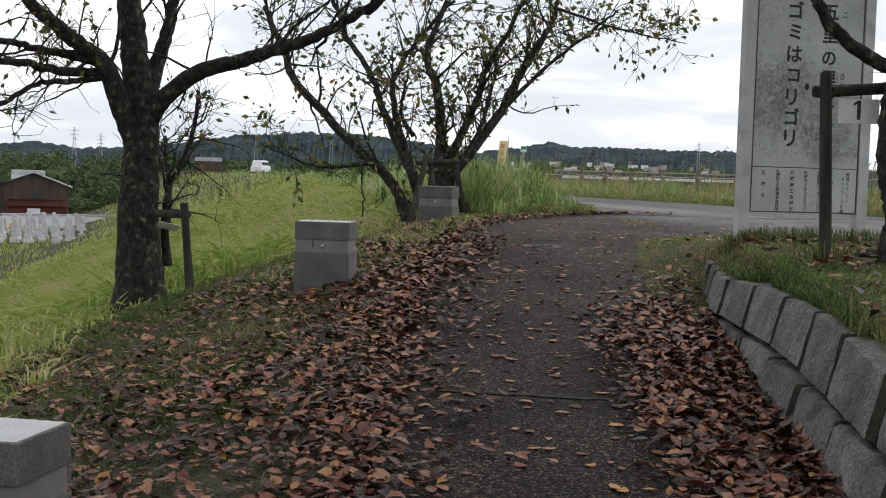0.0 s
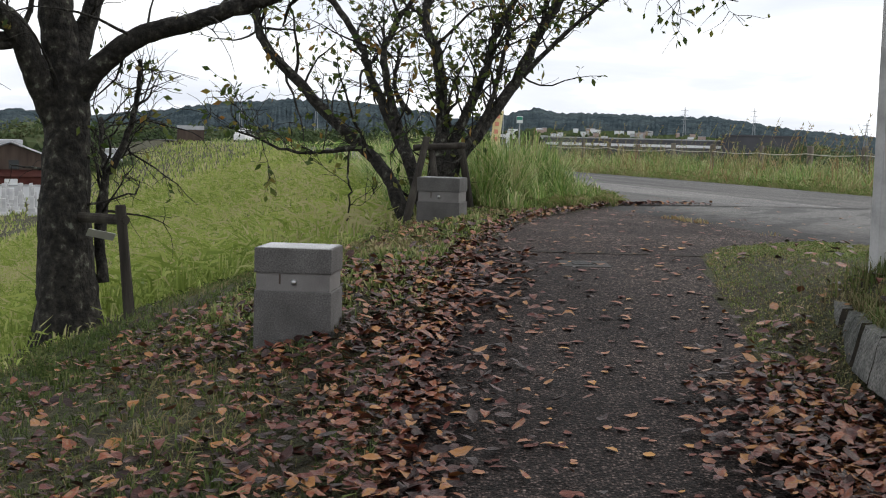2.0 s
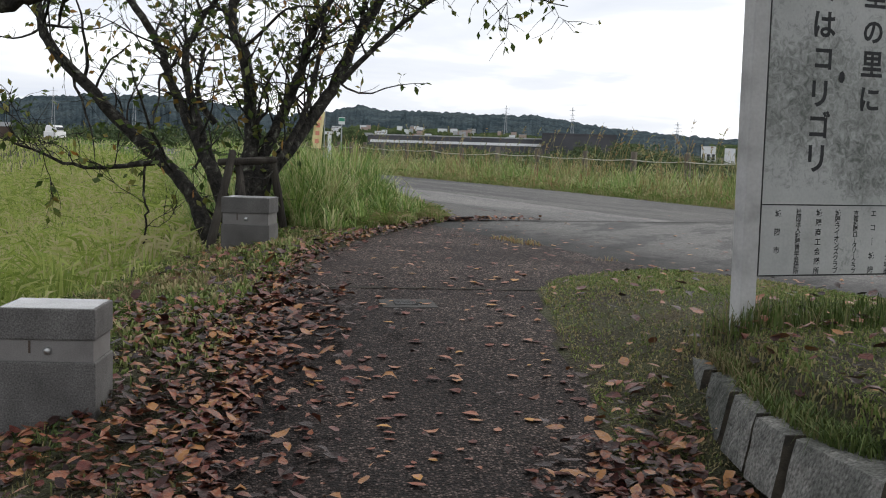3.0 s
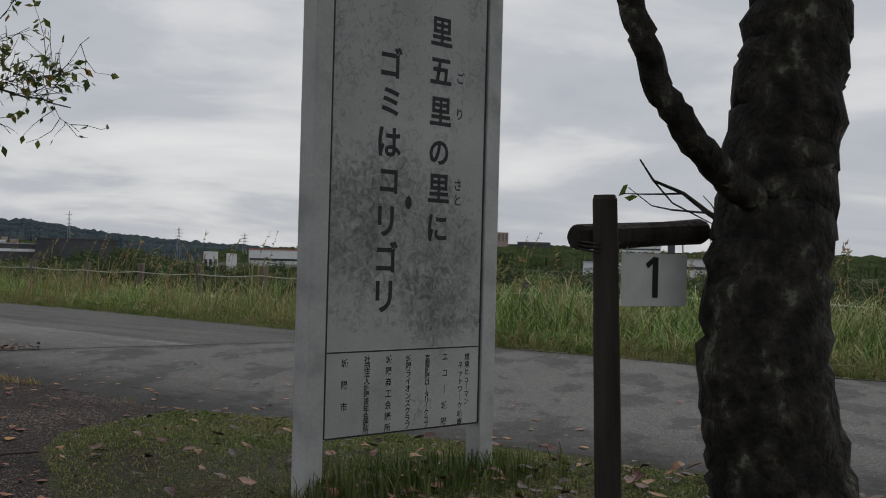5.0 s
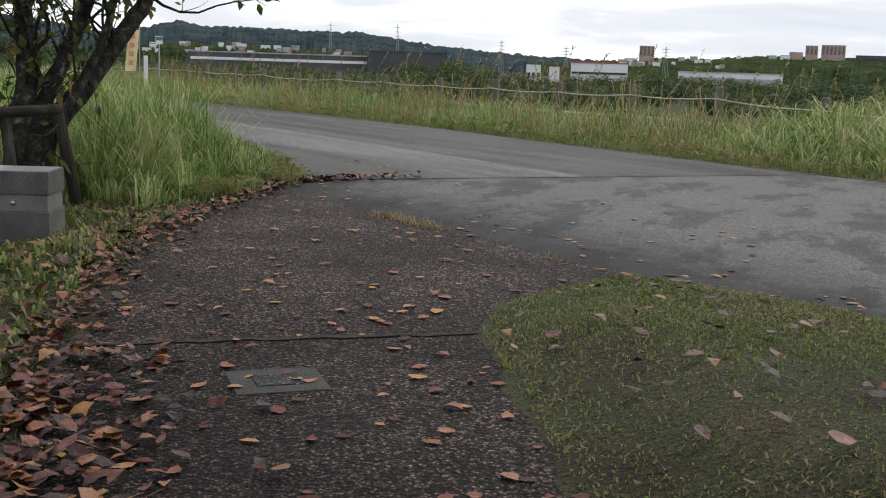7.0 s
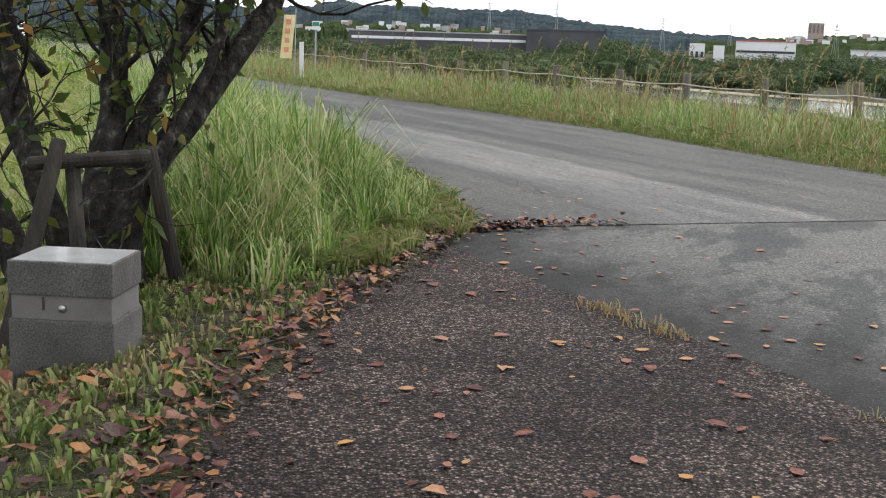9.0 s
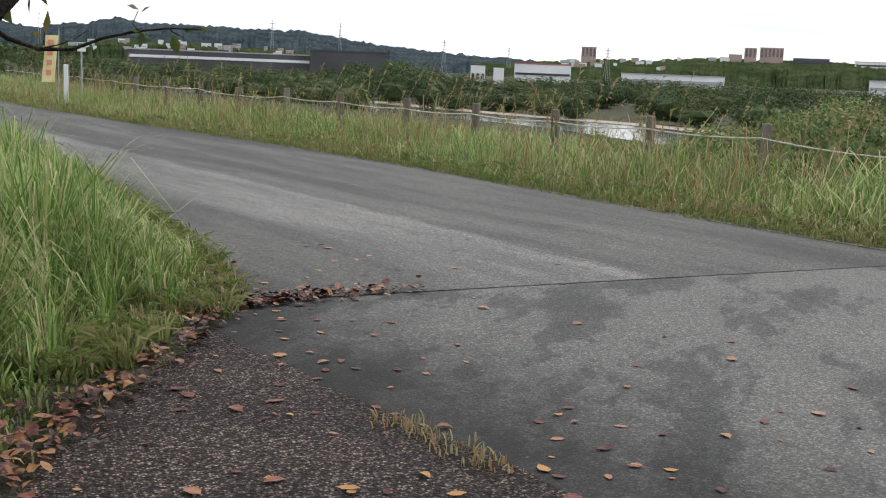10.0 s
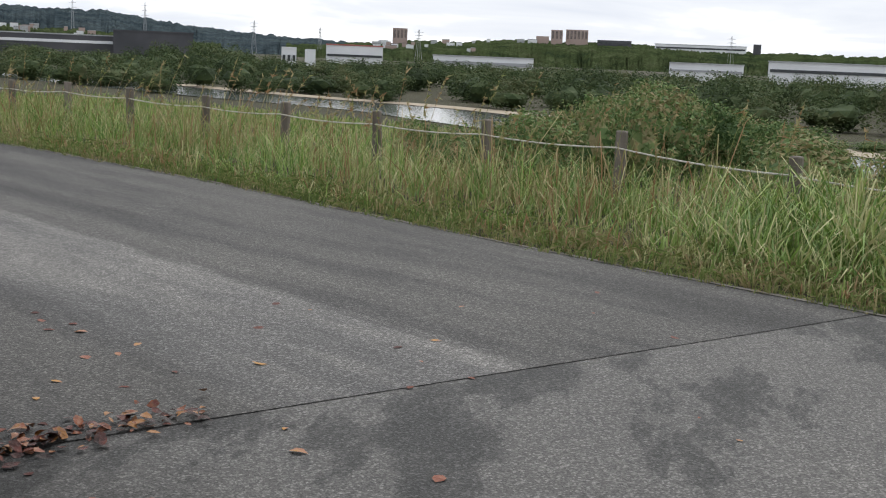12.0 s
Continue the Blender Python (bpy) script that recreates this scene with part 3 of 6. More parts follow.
def stone_block(y0, y1, lo, hi, slant, g0, g1):
    """One rough block between two heights, its ends leaning by slant, with a gap at each end."""
    bm = bmesh.new()
    proud, swing = rw.uniform(-0.018, 0.018), rw.uniform(-0.02, 0.02)
    ny, nz = 8, 6
    rows = []
    for k in range(nz + 1):
        t = (0, 0.05, 0.25, 0.5, 0.75, 0.95, 1)[k]
        row = []
        for i in range(ny + 1):
            u = (0, 0.03, 0.18, 0.36, 0.5, 0.66, 0.84, 0.97, 1)[i]
            y = y0 + g0 + (y1 - y0 - g0 - g1) * u + slant * (t - 0.5) + (rw.uniform(-0.006, 0.006) if i in (0, ny) else 0)
            z = lo(y) + 0.012 + (hi(y) - lo(y) - 0.022) * t - (0.02 * abs(u - 0.5) if k == nz else 0)
            edge = min(u, 1 - u, t, 1 - t)
            x = float(wall_x(y)) + 0.33 * (z - float(ramp_z(y))) + (0.035 if edge < 0.01 else 0.006 if edge < 0.06 else 0.0) + proud + swing * (u - 0.5) + rw.uniform(-0.0035, 0.0035)
            row.append(bm.verts.new((x - 1.6, y - 5.5, z - 0.4)))
        rows.append(row)
    back = [[bm.verts.new((v.co.x + 0.14, v.co.y, v.co.z)) for v in (rows[k][0], rows[k][-1])] for k in (0, nz)]
    for k in range(nz):
        for i in range(ny):
            f = bm.faces.new((rows[k][i + 1], rows[k][i], rows[k + 1][i], rows[k + 1][i + 1]))
            f.material_index = 1 if i == 0 or k == 0 else 0
    bm.faces.new([rows[nz][i] for i in range(ny, -1, -1)] + [back[1][0], back[1][1]])
    bm.faces.new([rows[k][0] for k in range(nz, -1, -1)] + [back[0][0], back[1][0]]).material_index = 1
    bm.faces.new([rows[k][-1] for k in range(nz + 1)] + [back[1][1], back[0][1]]).material_index = 1
    part("stone_block", bm, M_STONE, stone_wall).data.materials.append(M_GAP)


wys = np.linspace(-3, 8.1, 60)
wv = []
for k in range(5):
    zz = ramp_z(wys) - 0.1 + (wall_top(wys) - 0.05 - ramp_z(wys) + 0.1) * k / 4
    wv.append(np.stack([wall_x(wys) + 0.33 * (zz - ramp_z(wys)) + 0.115 - 1.6, wys - 5.5, zz - 0.4], -1))
wi = (np.arange(4)[:, None] * 60 + np.arange(59)[None]).ravel()
arr_mesh("joint_fill", np.vstack(wv), np.stack([wi, wi + 1, wi + 61, wi + 60], -1), M_GAP, stone_wall)["label"] = "dark earth in the joints"
y, gap = 8.2, 0.02
for w, nxt in ((0.3, 0.03), (0.36, 0.02), (0.34, 0.03), (0.3, 0.02), (0.63, 0.025), (0.6, 0.055), (0.55, 0.05)):
    stone_block(y - w, y, wall_mid, wall_top, 0.06, nxt, gap)
    y, gap = y - w, 0.01
while y > -3:
    w, nxt = rw.uniform(0.42, 0.66), rw.choice((0.02, 0.03, 0.05))
    stone_block(y - w, y, wall_mid, wall_top, rw.uniform(0.02, 0.09), nxt, gap)
    y -= w
y = 7.0
while y > -3:
    w, nxt = rw.uniform(0.5, 0.8), rw.choice((0.02, 0.03, 0.05))
    stone_block(y - w, y, lambda q: float(ramp_z(q)) - 0.08, wall_mid, rw.uniform(0.0, 0.08), nxt, 0.01)
    y -= w


# ---- granite boxes beside the path ----
def granite_box(x, y, z, rz):
    """Three-course granite lamp box; x, y is the front right corner."""
    t = empty("granite_box", x, y, z, rz)
    part("base_block", box_bm(0.392, 0.31, 0.30, -0.196, 0.155, -0.07, 0.007), M_GRANITE, t)
    band = part("middle_block", box_bm(0.372, 0.29, 0.089, -0.196, 0.155, 0.23, 0.003), M_GRANITE_MID, t, "smoother paler granite band")
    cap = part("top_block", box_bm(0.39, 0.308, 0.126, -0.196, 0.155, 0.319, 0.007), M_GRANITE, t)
    # thin plate whose pale colour carries the reflected sky
    part("polished_sheen_face", box_bm(0.366, 0.284, 0.003, -0.196, 0.155, 0.4435, 0.001), M_GRANITE_TOP, cap, "wet polished top face, colour paled for its sky reflection")
    kb = bmesh.new()
    bmesh.ops.create_uvsphere(kb, u_segments=12, v_segments=8, radius=0.016)
    bmesh.ops.transform(kb, verts=kb.verts, matrix=pose(-0.19, 0.006, 0.275))
    part("knob", kb, M_STEEL, band, "small dark steel knob", True)
    bm = box_bm(0.008, 0.004, 0.05, -0.262, 0.0085, 0.265, 0)
    part("rust_streak", bm, M_OLDWOOD, band, "short rusty stain")
    return tagged(t, "squat grey granite box with steel knob on leafy verge", "granite box", "granite boxes along the path")


M_GRANITE_MID = mat("honed_granite_band", [(0.135, 0.128, 0.124), (0.165, 0.158, 0.153), (0.195, 0.188, 0.182)], 5, 0.6, 0.05, 90, fine=0.12, fscale=190)
granite_box(-0.626, 8.205, 0.71, -6.4)
granite_box(0.129, 12.821, 0.939, -14.9)
granite_box(-1.153, 3.233, 0.279, -10.5)


# ---- notice board on two posts ----
def panel_material():
    m = mat("mouldy_white_panel", [(0.30, 0.31, 0.30), (0.38, 0.39, 0.38), (0.43, 0.44, 0.43)], 2.2, 0.5, 0.05, 60, fine=0.05, fscale=80)
    nt, ln = m.node_tree.nodes, m.node_tree.links
    b = nt["Principled BSDF"]
    old = b.inputs["Base Color"].links[0].from_socket
    tc = nt.new("ShaderNodeTexCoord")
    big = nt.new("ShaderNodeTexNoise")
    big.inputs["Scale"].default_value, big.inputs["Detail"].default_value = 2.0, 3.0
    mp = nt.new("ShaderNodeMapping")
    mp.inputs["Scale"].default_value = (1.0, 1.0, 0.6)
    mp.inputs["Location"].default_value = (0.32, 0.0, 0.1)
    ln.new(tc.outputs["Object"], mp.inputs[0])
    ln.new(mp.outputs[0], big.inputs["Vector"])
    small = nt.new("ShaderNodeTexNoise")
    small.inputs["Scale"].default_value, small.inputs["Detail"].default_value, small.inputs["Roughness"].default_value = 26.0, 7.0, 0.7
    small.inputs["Distortion"].default_value = 1.2
    ln.new(tc.outputs["Object"], small.inputs["Vector"])
    # growth is thickest in a broad patch below the middle of the board
    dist = nt.new("ShaderNodeVectorMath")
    dist.operation = "DISTANCE"
    mq = nt.new("ShaderNodeMapping")
    mq.inputs["Scale"].default_value = (1.3, 1.0, 0.75)
    ln.new(tc.outputs["Object"], mq.inputs[0])
    ln.new(mq.outputs[0], dist.inputs[0])
    dist.inputs[1].default_value = (0.50, 0, 0.62)
    rg = nt.new("ShaderNodeMapRange")
    rg.inputs[1].default_value, rg.inputs[2].default_value, rg.inputs[3].default_value, rg.inputs[4].default_value = 0.0, 0.75, 0.20, -0.10
    ln.new(dist.outputs["Value"], rg.inputs[0])
    s = nt.new("ShaderNodeMath")
    s.operation = "ADD"
    ln.new(big.outputs["Fac"], s.inputs[0])
    ln.new(rg.outputs[0], s.inputs[1])
    s2 = nt.new("ShaderNodeMath")
    s2.operation = "MULTIPLY_ADD"
    s2.inputs[1].default_value, s2.inputs[2].default_value = 0.9, -0.45
    ln.new(small.outputs["Fac"], s2.inputs[0])
    s3 = nt.new("ShaderNodeMath")
    s3.operation = "ADD"
    ln.new(s.outputs[0], s3.inputs[0])
    ln.new(s2.outputs[0], s3.inputs[1])
    rp = nt.new("ShaderNodeMapRange")
    rp.inputs[1].default_value, rp.inputs[2].default_value, rp.inputs[3].default_value, rp.inputs[4].default_value = 0.46, 0.74, 0.0, 0.9
    sz = nt.new("ShaderNodeSeparateXYZ")
    ln.new(tc.outputs["Object"], sz.inputs[0])
    lowz = nt.new("ShaderNodeMapRange")
    lowz.inputs[1].default_value, lowz.inputs[2].default_value, lowz.inputs[3].default_value, lowz.inputs[4].default_value = 0.28, 0.42, -0.28, 0.0
    ln.new(sz.outputs["Z"], lowz.inputs[0])
    s4 = nt.new("ShaderNodeMath")
    s4.operation = "ADD"
    ln.new(s3.outputs[0], s4.inputs[0])
    ln.new(lowz.outputs[0], s4.inputs[1])
    ln.new(s4.outputs[0], rp.inputs[0])
    mx = nt.new("ShaderNodeMixRGB")
    mx.inputs[2].default_value = (0.075, 0.085, 0.075, 1)
    ln.new(rp.outputs[0], mx.inputs[0])
    ln.new(old, mx.inputs[1])
    ln.new(mx.outputs[0], b.inputs["Base Color"])
    return m


M_PANEL = panel_material()


def text_mesh(name, glyphs, parent, bold=0.0035):
    """Upright lettering, a part for each character: glyphs are (character, u, z, size) on the board's face."""
    for ch, u, z, size in glyphs:
        cu = bpy.data.curves.new("glyph", "FONT")
        cu.body, cu.size, cu.align_x, cu.align_y = ch, size, "CENTER", "CENTER"
        cu.resolution_u, cu.offset = 3, bold
        ob = new("glyph", cu)
        me = bpy.data.meshes.new_from_object(ob.evaluated_get(bpy.context.evaluated_depsgraph_get()))
        bpy.data.objects.remove(ob)
        bpy.data.curves.remove(cu)
        me.transform(pose(u, -0.0123, z, 90, 0, 0))
        me.materials.clear()
        me.materials.append(M_INK)
        part_ob = new("character", me)
        part_ob.parent = parent


SX, SY, SZ = 2.16, 8.25, 1.31
sign = empty("notice_board", SX, SY, SZ, 12)
tagged(sign, "tall white mould-stained notice board with black Japanese lettering on two posts", "notice board")
W = 0.82
panel = part("panel", box_bm(W, 0.022, 2.0, W / 2, 0, 0, 0.002), M_PANEL, sign, "white panel with grey-green mould")
part("post", box_bm(0.08, 0.08, 2.45, -0.044, 0.02, -0.32, 0.006), M_WHITE, sign)
part("post", box_bm(0.08, 0.08, 2.45, W + 0.044, 0.02, -0.32, 0.006), M_WHITE, sign)
part("border_line", box_bm(0.006, 0.003, 1.99, 0.004, -0.0115, 0.004), M_INK, panel)
part("border_line", box_bm(0.006, 0.003, 1.99, W - 0.004, -0.0115, 0.004), M_INK, panel)
part("border_line", box_bm(W - 0.02, 0.003, 0.006, W / 2, -0.0115, 0.002), M_INK, panel)
part("dividing_line", box_bm(W - 0.02, 0.003, 0.005, W / 2, -0.0115, 0.315), M_INK, panel)
chip = bmesh.new()
bmesh.ops.create_circle(chip, cap_ends=True, segments=7, radius=0.022)
bmesh.ops.transform(chip, verts=chip.verts, matrix=pose(0.395, -0.0135, 0.885, 90, 0, 0) @ Matrix.Diagonal((0.75, 1.25, 1, 1)))
part("dark_chip", chip, M_INK, panel, "small dark chip in the panel")
text_mesh("lettering", [("ゴ", 0.285, 1.40, 0.125), ("ミ", 0.29, 1.255, 0.125), ("は", 0.285, 1.10, 0.13), ("コ", 0.29, 0.955, 0.12), ("リ", 0.28, 0.80, 0.135), ("ゴ", 0.285, 0.66, 0.125), ("リ", 0.28, 0.515, 0.14)], panel)
text_mesh("lettering", [("里", 0.555, 1.56, 0.125), ("五", 0.555, 1.405, 0.125), ("里", 0.558, 1.245, 0.125), ("の", 0.555, 1.085, 0.12), ("里", 0.558, 0.94, 0.125), ("に", 0.555, 0.785, 0.125)], panel)
text_mesh("lettering", [("ご", 0.665, 1.395, 0.05), ("り", 0.665, 1.25, 0.05), ("さ", 0.665, 0.965, 0.05), ("と", 0.665, 0.905, 0.05)], panel, 0.001)


def column(word, u, z1, z0, size):
    k = len(word)
    gl = []
    for i, ch in enumerate(word):
        z = z1 + (z0 - z1) * (i / max(1, k - 1))
        gl.append(("｜" if ch == "ー" else ch, u, z, size))
    text_mesh("lettering", gl, panel, 0.0004)


column("城陽市", 0.095, 0.275, 0.115, 0.034)
column("社団法人城陽青年会議所", 0.205, 0.285, 0.022, 0.030)
column("城陽商工会議所", 0.315, 0.28, 0.022, 0.034)
column("城陽ライオンズクラブ", 0.418, 0.28, 0.022, 0.032)
column("京都城陽ロータリークラブ", 0.520, 0.28, 0.018, 0.028)
column("エコー城陽", 0.618, 0.28, 0.022, 0.034)
column("環境ヒューマン", 0.745, 0.275, 0.095, 0.030)
column("ネットワーク城南", 0.708, 0.245, 0.015, 0.030)


# ---- stakes ----
def log_bm(a, b, r0, r1, sides=12, seed=1):
    """A round log with a rough surface and chamfered ends."""
    rng = np.random.default_rng(seed)
    a, b = Vector(a), Vector(b)
    q = (b - a).to_track_quat("Z", "Y").to_matrix().to_4x4()
    length = (b - a).length
    bm = bmesh.new()
    stops = [(0, 0.82), (0.012, 1), (length * 0.33, 1), (length * 0.66, 1), (length - 0.012, 1), (length, 0.82)]
    rings = []
    for h, k in stops:
        r = (r0 + (r1 - r0) * h / length) * k
        rings.append([bm.verts.new((r * (1 + 0.05 * rng.standard_normal()) * math.cos(2 * math.pi * i / sides), r * (1 + 0.05 * rng.standard_normal()) * math.sin(2 * math.pi * i / sides), h)) for i in range(sides)])
    for p, n in zip(rings, rings[1:]):
        for i in range(sides):
            bm.faces.new((p[i], p[(i + 1) % sides], n[(i + 1) % sides], n[i]))
    bm.faces.new(rings[0][::-1])
    bm.faces.new(rings[-1])
    bmesh.ops.transform(bm, verts=bm.verts, matrix=Matrix.Translation(a) @ q)
    return bm


def tie(x, y, z, r, parent):
    tb = Tubes()
    a = np.linspace(0, 2 * np.pi * 3, 40)
    tb.add(np.stack([x + r * np.cos(a), y + r * np.sin(a), z + 0.03 * (a / (6 * np.pi) - 0.5) + 0.01 * np.sin(a)], -1), np.full(40, 0.003), 5)
    ob = tb.make("wire_tie", M_WOODSTAKE, parent)
    return ob


st3 = empty("tree_stake", 2.2, 6.73, 1.03)
tagged(st3, "weathered wooden tree stake with crossbar beside a trunk", "tree stake", "tree stakes")
part("stake", log_bm((0.02, 0, -0.15), (-0.035, 0, 1.12), 0.036, 0.033, seed=2), M_WOODSTAKE, st3, smooth=False)
part("crossbar", log_bm((-0.085, 0.06, 1.01), (0.34, 0.02, 1.04), 0.034, 0.034, seed=3), M_WOODSTAKE, st3)
tie(-0.03, 0.03, 0.99, 0.055, st3)
plc = empty("number_placard", 2.255, 6.765, 2.02)
tagged(plc, "small white placard with black number one hung from crossbar", "placard")
part("sheet", box_bm(0.235, 0.004, 0.14, 0.12, 0, -0.155, 0.001), M_PLACARD, plc)
num = bpy.data.curves.new("numeral", "FONT")
num.offset = 0.003
num.body, num.size, num.align_x, num.align_y = "1", 0.15, "CENTER", "CENTER"
numo = new("numeral_glyph", num)
nme = bpy.data.meshes.new_from_object(numo.evaluated_get(bpy.context.evaluated_depsgraph_get()))
bpy.data.objects.remove(numo)
nme.transform(pose(0.12, -0.0035, -0.085, 90, 0, 0))
nme.materials.clear()
nme.materials.append(M_INK)
nob = new("numeral", nme)
nob.parent = plc
fg = box_bm(0.036, 0.001, 0.014, 0, 0, 0)
bmesh.ops.transform(fg, verts=fg.verts, matrix=pose(0.108, -0.004, -0.044, 0, -35, 0))
part("numeral_stroke", fg, M_INK, plc)
for hx in (0.02, 0.22):
    part("hanging_wire", log_bm((hx, -0.003, -0.02), (hx, 0.0, 0.03), 0.0025, 0.0025, 5), M_STEEL, plc)

st1 = empty("tree_stake", -2.36, 11.1, 0.18)
tagged(st1, "dark weathered tree stake with crossbar and small tag", "tree stake", "tree stakes")
part("stake", log_bm((0.04, 0, -0.1), (-0.05, 0, 1.0), 0.042, 0.038, seed=4), M_WOODSTAKE, st1)
part("crossbar", log_bm((-0.5, 0.35, 0.88), (0.0, -0.02, 0.89), 0.04, 0.038, seed=5), M_WOODSTAKE, st1)
tag1 = empty("tree_tag", -2.55, 11.13, 0.98, 20)
tagged(tag1, "small white tag hanging under the crossbar", "tag")
tb = box_bm(0.20, 0.004, 0.13, 0, 0, -0.13, 0.001)
bmesh.ops.transform(tb, verts=tb.verts, matrix=pose(0, 0, 0, 62, 12, 0))
part("sheet", tb, M_PLACARD, tag1)
st2 = empty("tree_stake", 0.0, 13.8, 0.95)
tagged(st2, "old wooden tripod tree stakes with crossbar round a trunk", "tree stake", "tree stakes")
part("stake", log_bm((-0.38, -0.45, -0.15), (-0.17, -0.03, 0.79), 0.038, 0.034, seed=6), M_WOODSTAKE, st2)
part("stake", log_bm((-0.02, -0.5, -0.15), (-0.13, 0.03, 0.72), 0.036, 0.033, seed=7), M_WOODSTAKE, st2)
part("stake", log_bm((0.33, 0.5, -0.15), (0.17, 0.42, 0.72), 0.04, 0.036, seed=8), M_WOODSTAKE, st2)
part("crossbar", log_bm((-0.3, -0.05, 0.69), (0.2, 0.02, 0.72), 0.032, 0.032, seed=9), M_WOODSTAKE, st2)
tie(-0.15, 0.0, 0.69, 0.06, st2)


# ---- trees ----
def leaf_cloud(name, pts, dirs, size, material, parent, rng):
    """Folded pointed leaves, one at each point."""
    n = len(pts)
    s = size * (0.6 + 0.7 * rng.random(n))
    d = dirs / (np.linalg.norm(dirs, axis=1)[:, None] + 1e-9)
    r = rng.standard_normal((n, 3))
    u = np.cross(d, r)
    u /= np.linalg.norm(u, axis=1)[:, None] + 1e-9
    w = np.cross(d, u)
    st = pts
    m = pts + d * (s * 0.5)[:, None] - w * (s * 0.10)[:, None]
    tip = pts + d * s[:, None] - w * (s * 0.05)[:, None]
    a = pts + d * (s * 0.45)[:, None] + u * (s * 0.27)[:, None]
    b = pts + d * (s * 0.45)[:, None] - u * (s * 0.27)[:, None]
    v = np.stack([st, a, m, tip, b], 1).reshape(-1, 3)
    k = np.arange(n)[:, None] * 5
    f = np.concatenate([k + [0, 1, 2], k + [1, 3, 2], k + [0, 2, 4], k + [2, 3, 4]])
    return arr_mesh(name, v, f, material, parent)


def tree(name, origin, limbs, label, seed, twigs=7, leafy=0.5, leaf=0.075, spread=1.0, droop=0.0):
    """Given main limbs as short polylines, grows branches and twigs from them and leaves on the twigs."""
    rng = np.random.default_rng(seed)
    t = empty(name, *origin)
    o = np.array(origin)
    wood, fine = Tubes(), Tubes()
    lp, ld = [], []
    for pts, r0, r1, grow in limbs:
        c = catmull(pts, 7) - o
        m = len(c)
        c += 0.012 * rng.standard_normal(c.shape) * np.linspace(0, 1, m)[:, None]
        rad = r0 + (r1 - r0) * np.linspace(0, 1, m) ** 0.8
        if c[0][2] < 0.25 and r0 > 0.07:
            rad = rad * (1 + 0.55 * np.exp(-np.linspace(0, 1, m) * 14))
        wood.add(c, rad, 14 if r0 > 0.07 else 8, 0.03, rng)
        length = np.linalg.norm(np.diff(c, axis=0), axis=1).sum()
        for _ in range(int(grow * length * twigs)):
            i = int(m * (0.25 + 0.75 * rng.random() ** 0.8)) - 1
            i = max(1, min(m - 2, i))
            tan = c[i + 1] - c[i - 1]
            tan /= np.linalg.norm(tan)
            d = tan * 0.55 + rng.standard_normal(3) * 0.75 * spread + np.array([0, 0, 0.6 - droop])
            d /= np.linalg.norm(d)
            bl = (0.35 + 0.8 * rng.random()) * (0.6 + 0.6 * min(1, r0 / 0.1))
            br = min(rad[i] * 0.4, 0.004 + 0.011 * bl * (0.6 + rng.random()))
            path, p = [c[i]], c[i].copy()
            for k in range(7):
                d = d + 0.22 * rng.standard_normal(3) + np.array([0, 0, 0.03 - droop * 0.1])
                d /= np.linalg.norm(d)
                p = p + d * bl / 7
                path.append(p.copy())
            path = np.array(path)
            if path[-1][2] + o[2] < 2.35 and path[-1][0] + o[0] > 0.5 and path[-1][1] + o[1] > 10:
                continue
            fine.add(path, np.linspace(br, 0.0025, 8), 5)
            for _ in range(4 + int(rng.random() * 4)):
                j = 1 + int(rng.random() * 6)
                e = (path[min(j + 1, 7)] - path[j - 1])
                e = e / (np.linalg.norm(e) + 1e-9) * 0.8 + rng.standard_normal(3) * 0.6
                e /= np.linalg.norm(e)
                tl = 0.12 + 0.3 * rng.random()
                q = [path[j]]
                for k in range(3):
                    e = e + 0.3 * rng.standard_normal(3)
                    e /= np.linalg.norm(e)
                    q.append(q[-1] + e * tl / 3)
                q = np.array(q)
                if q[-1][2] + o[2] < 2.3 and q[-1][0] + o[0] > 0.55 and q[-1][1] + o[1] > 10:
                    continue
                fine.add(q, np.linspace(0.0035, 0.0015, 4), 4)
                # twigs above 3.9 m stay unseen; extra leaves there shade the ground
                high = q[-1][2] + o[2] > 3.9
                if rng.random() < (0.95 if high else leafy):
                    for k in range((5 if high else 1) + int(rng.random() * 4)):
                        lp.append(q[1 + int(rng.random() * 3)] + 0.01 * rng.standard_normal(3))
                        ld.append(e + 0.7 * rng.standard_normal(3) + np.array([0, 0, -0.7]))
    wood.make("trunk", M_BARK, t)
    tagged(fine.make("branch", M_BARK, t), kind="stuff")
    if lp:
        tagged(leaf_cloud("crown", np.array(lp), np.array(ld), leaf, M_LEAF_TREE, t, rng), kind="stuff")
    return tagged(t, label, "tree", "cherry trees")


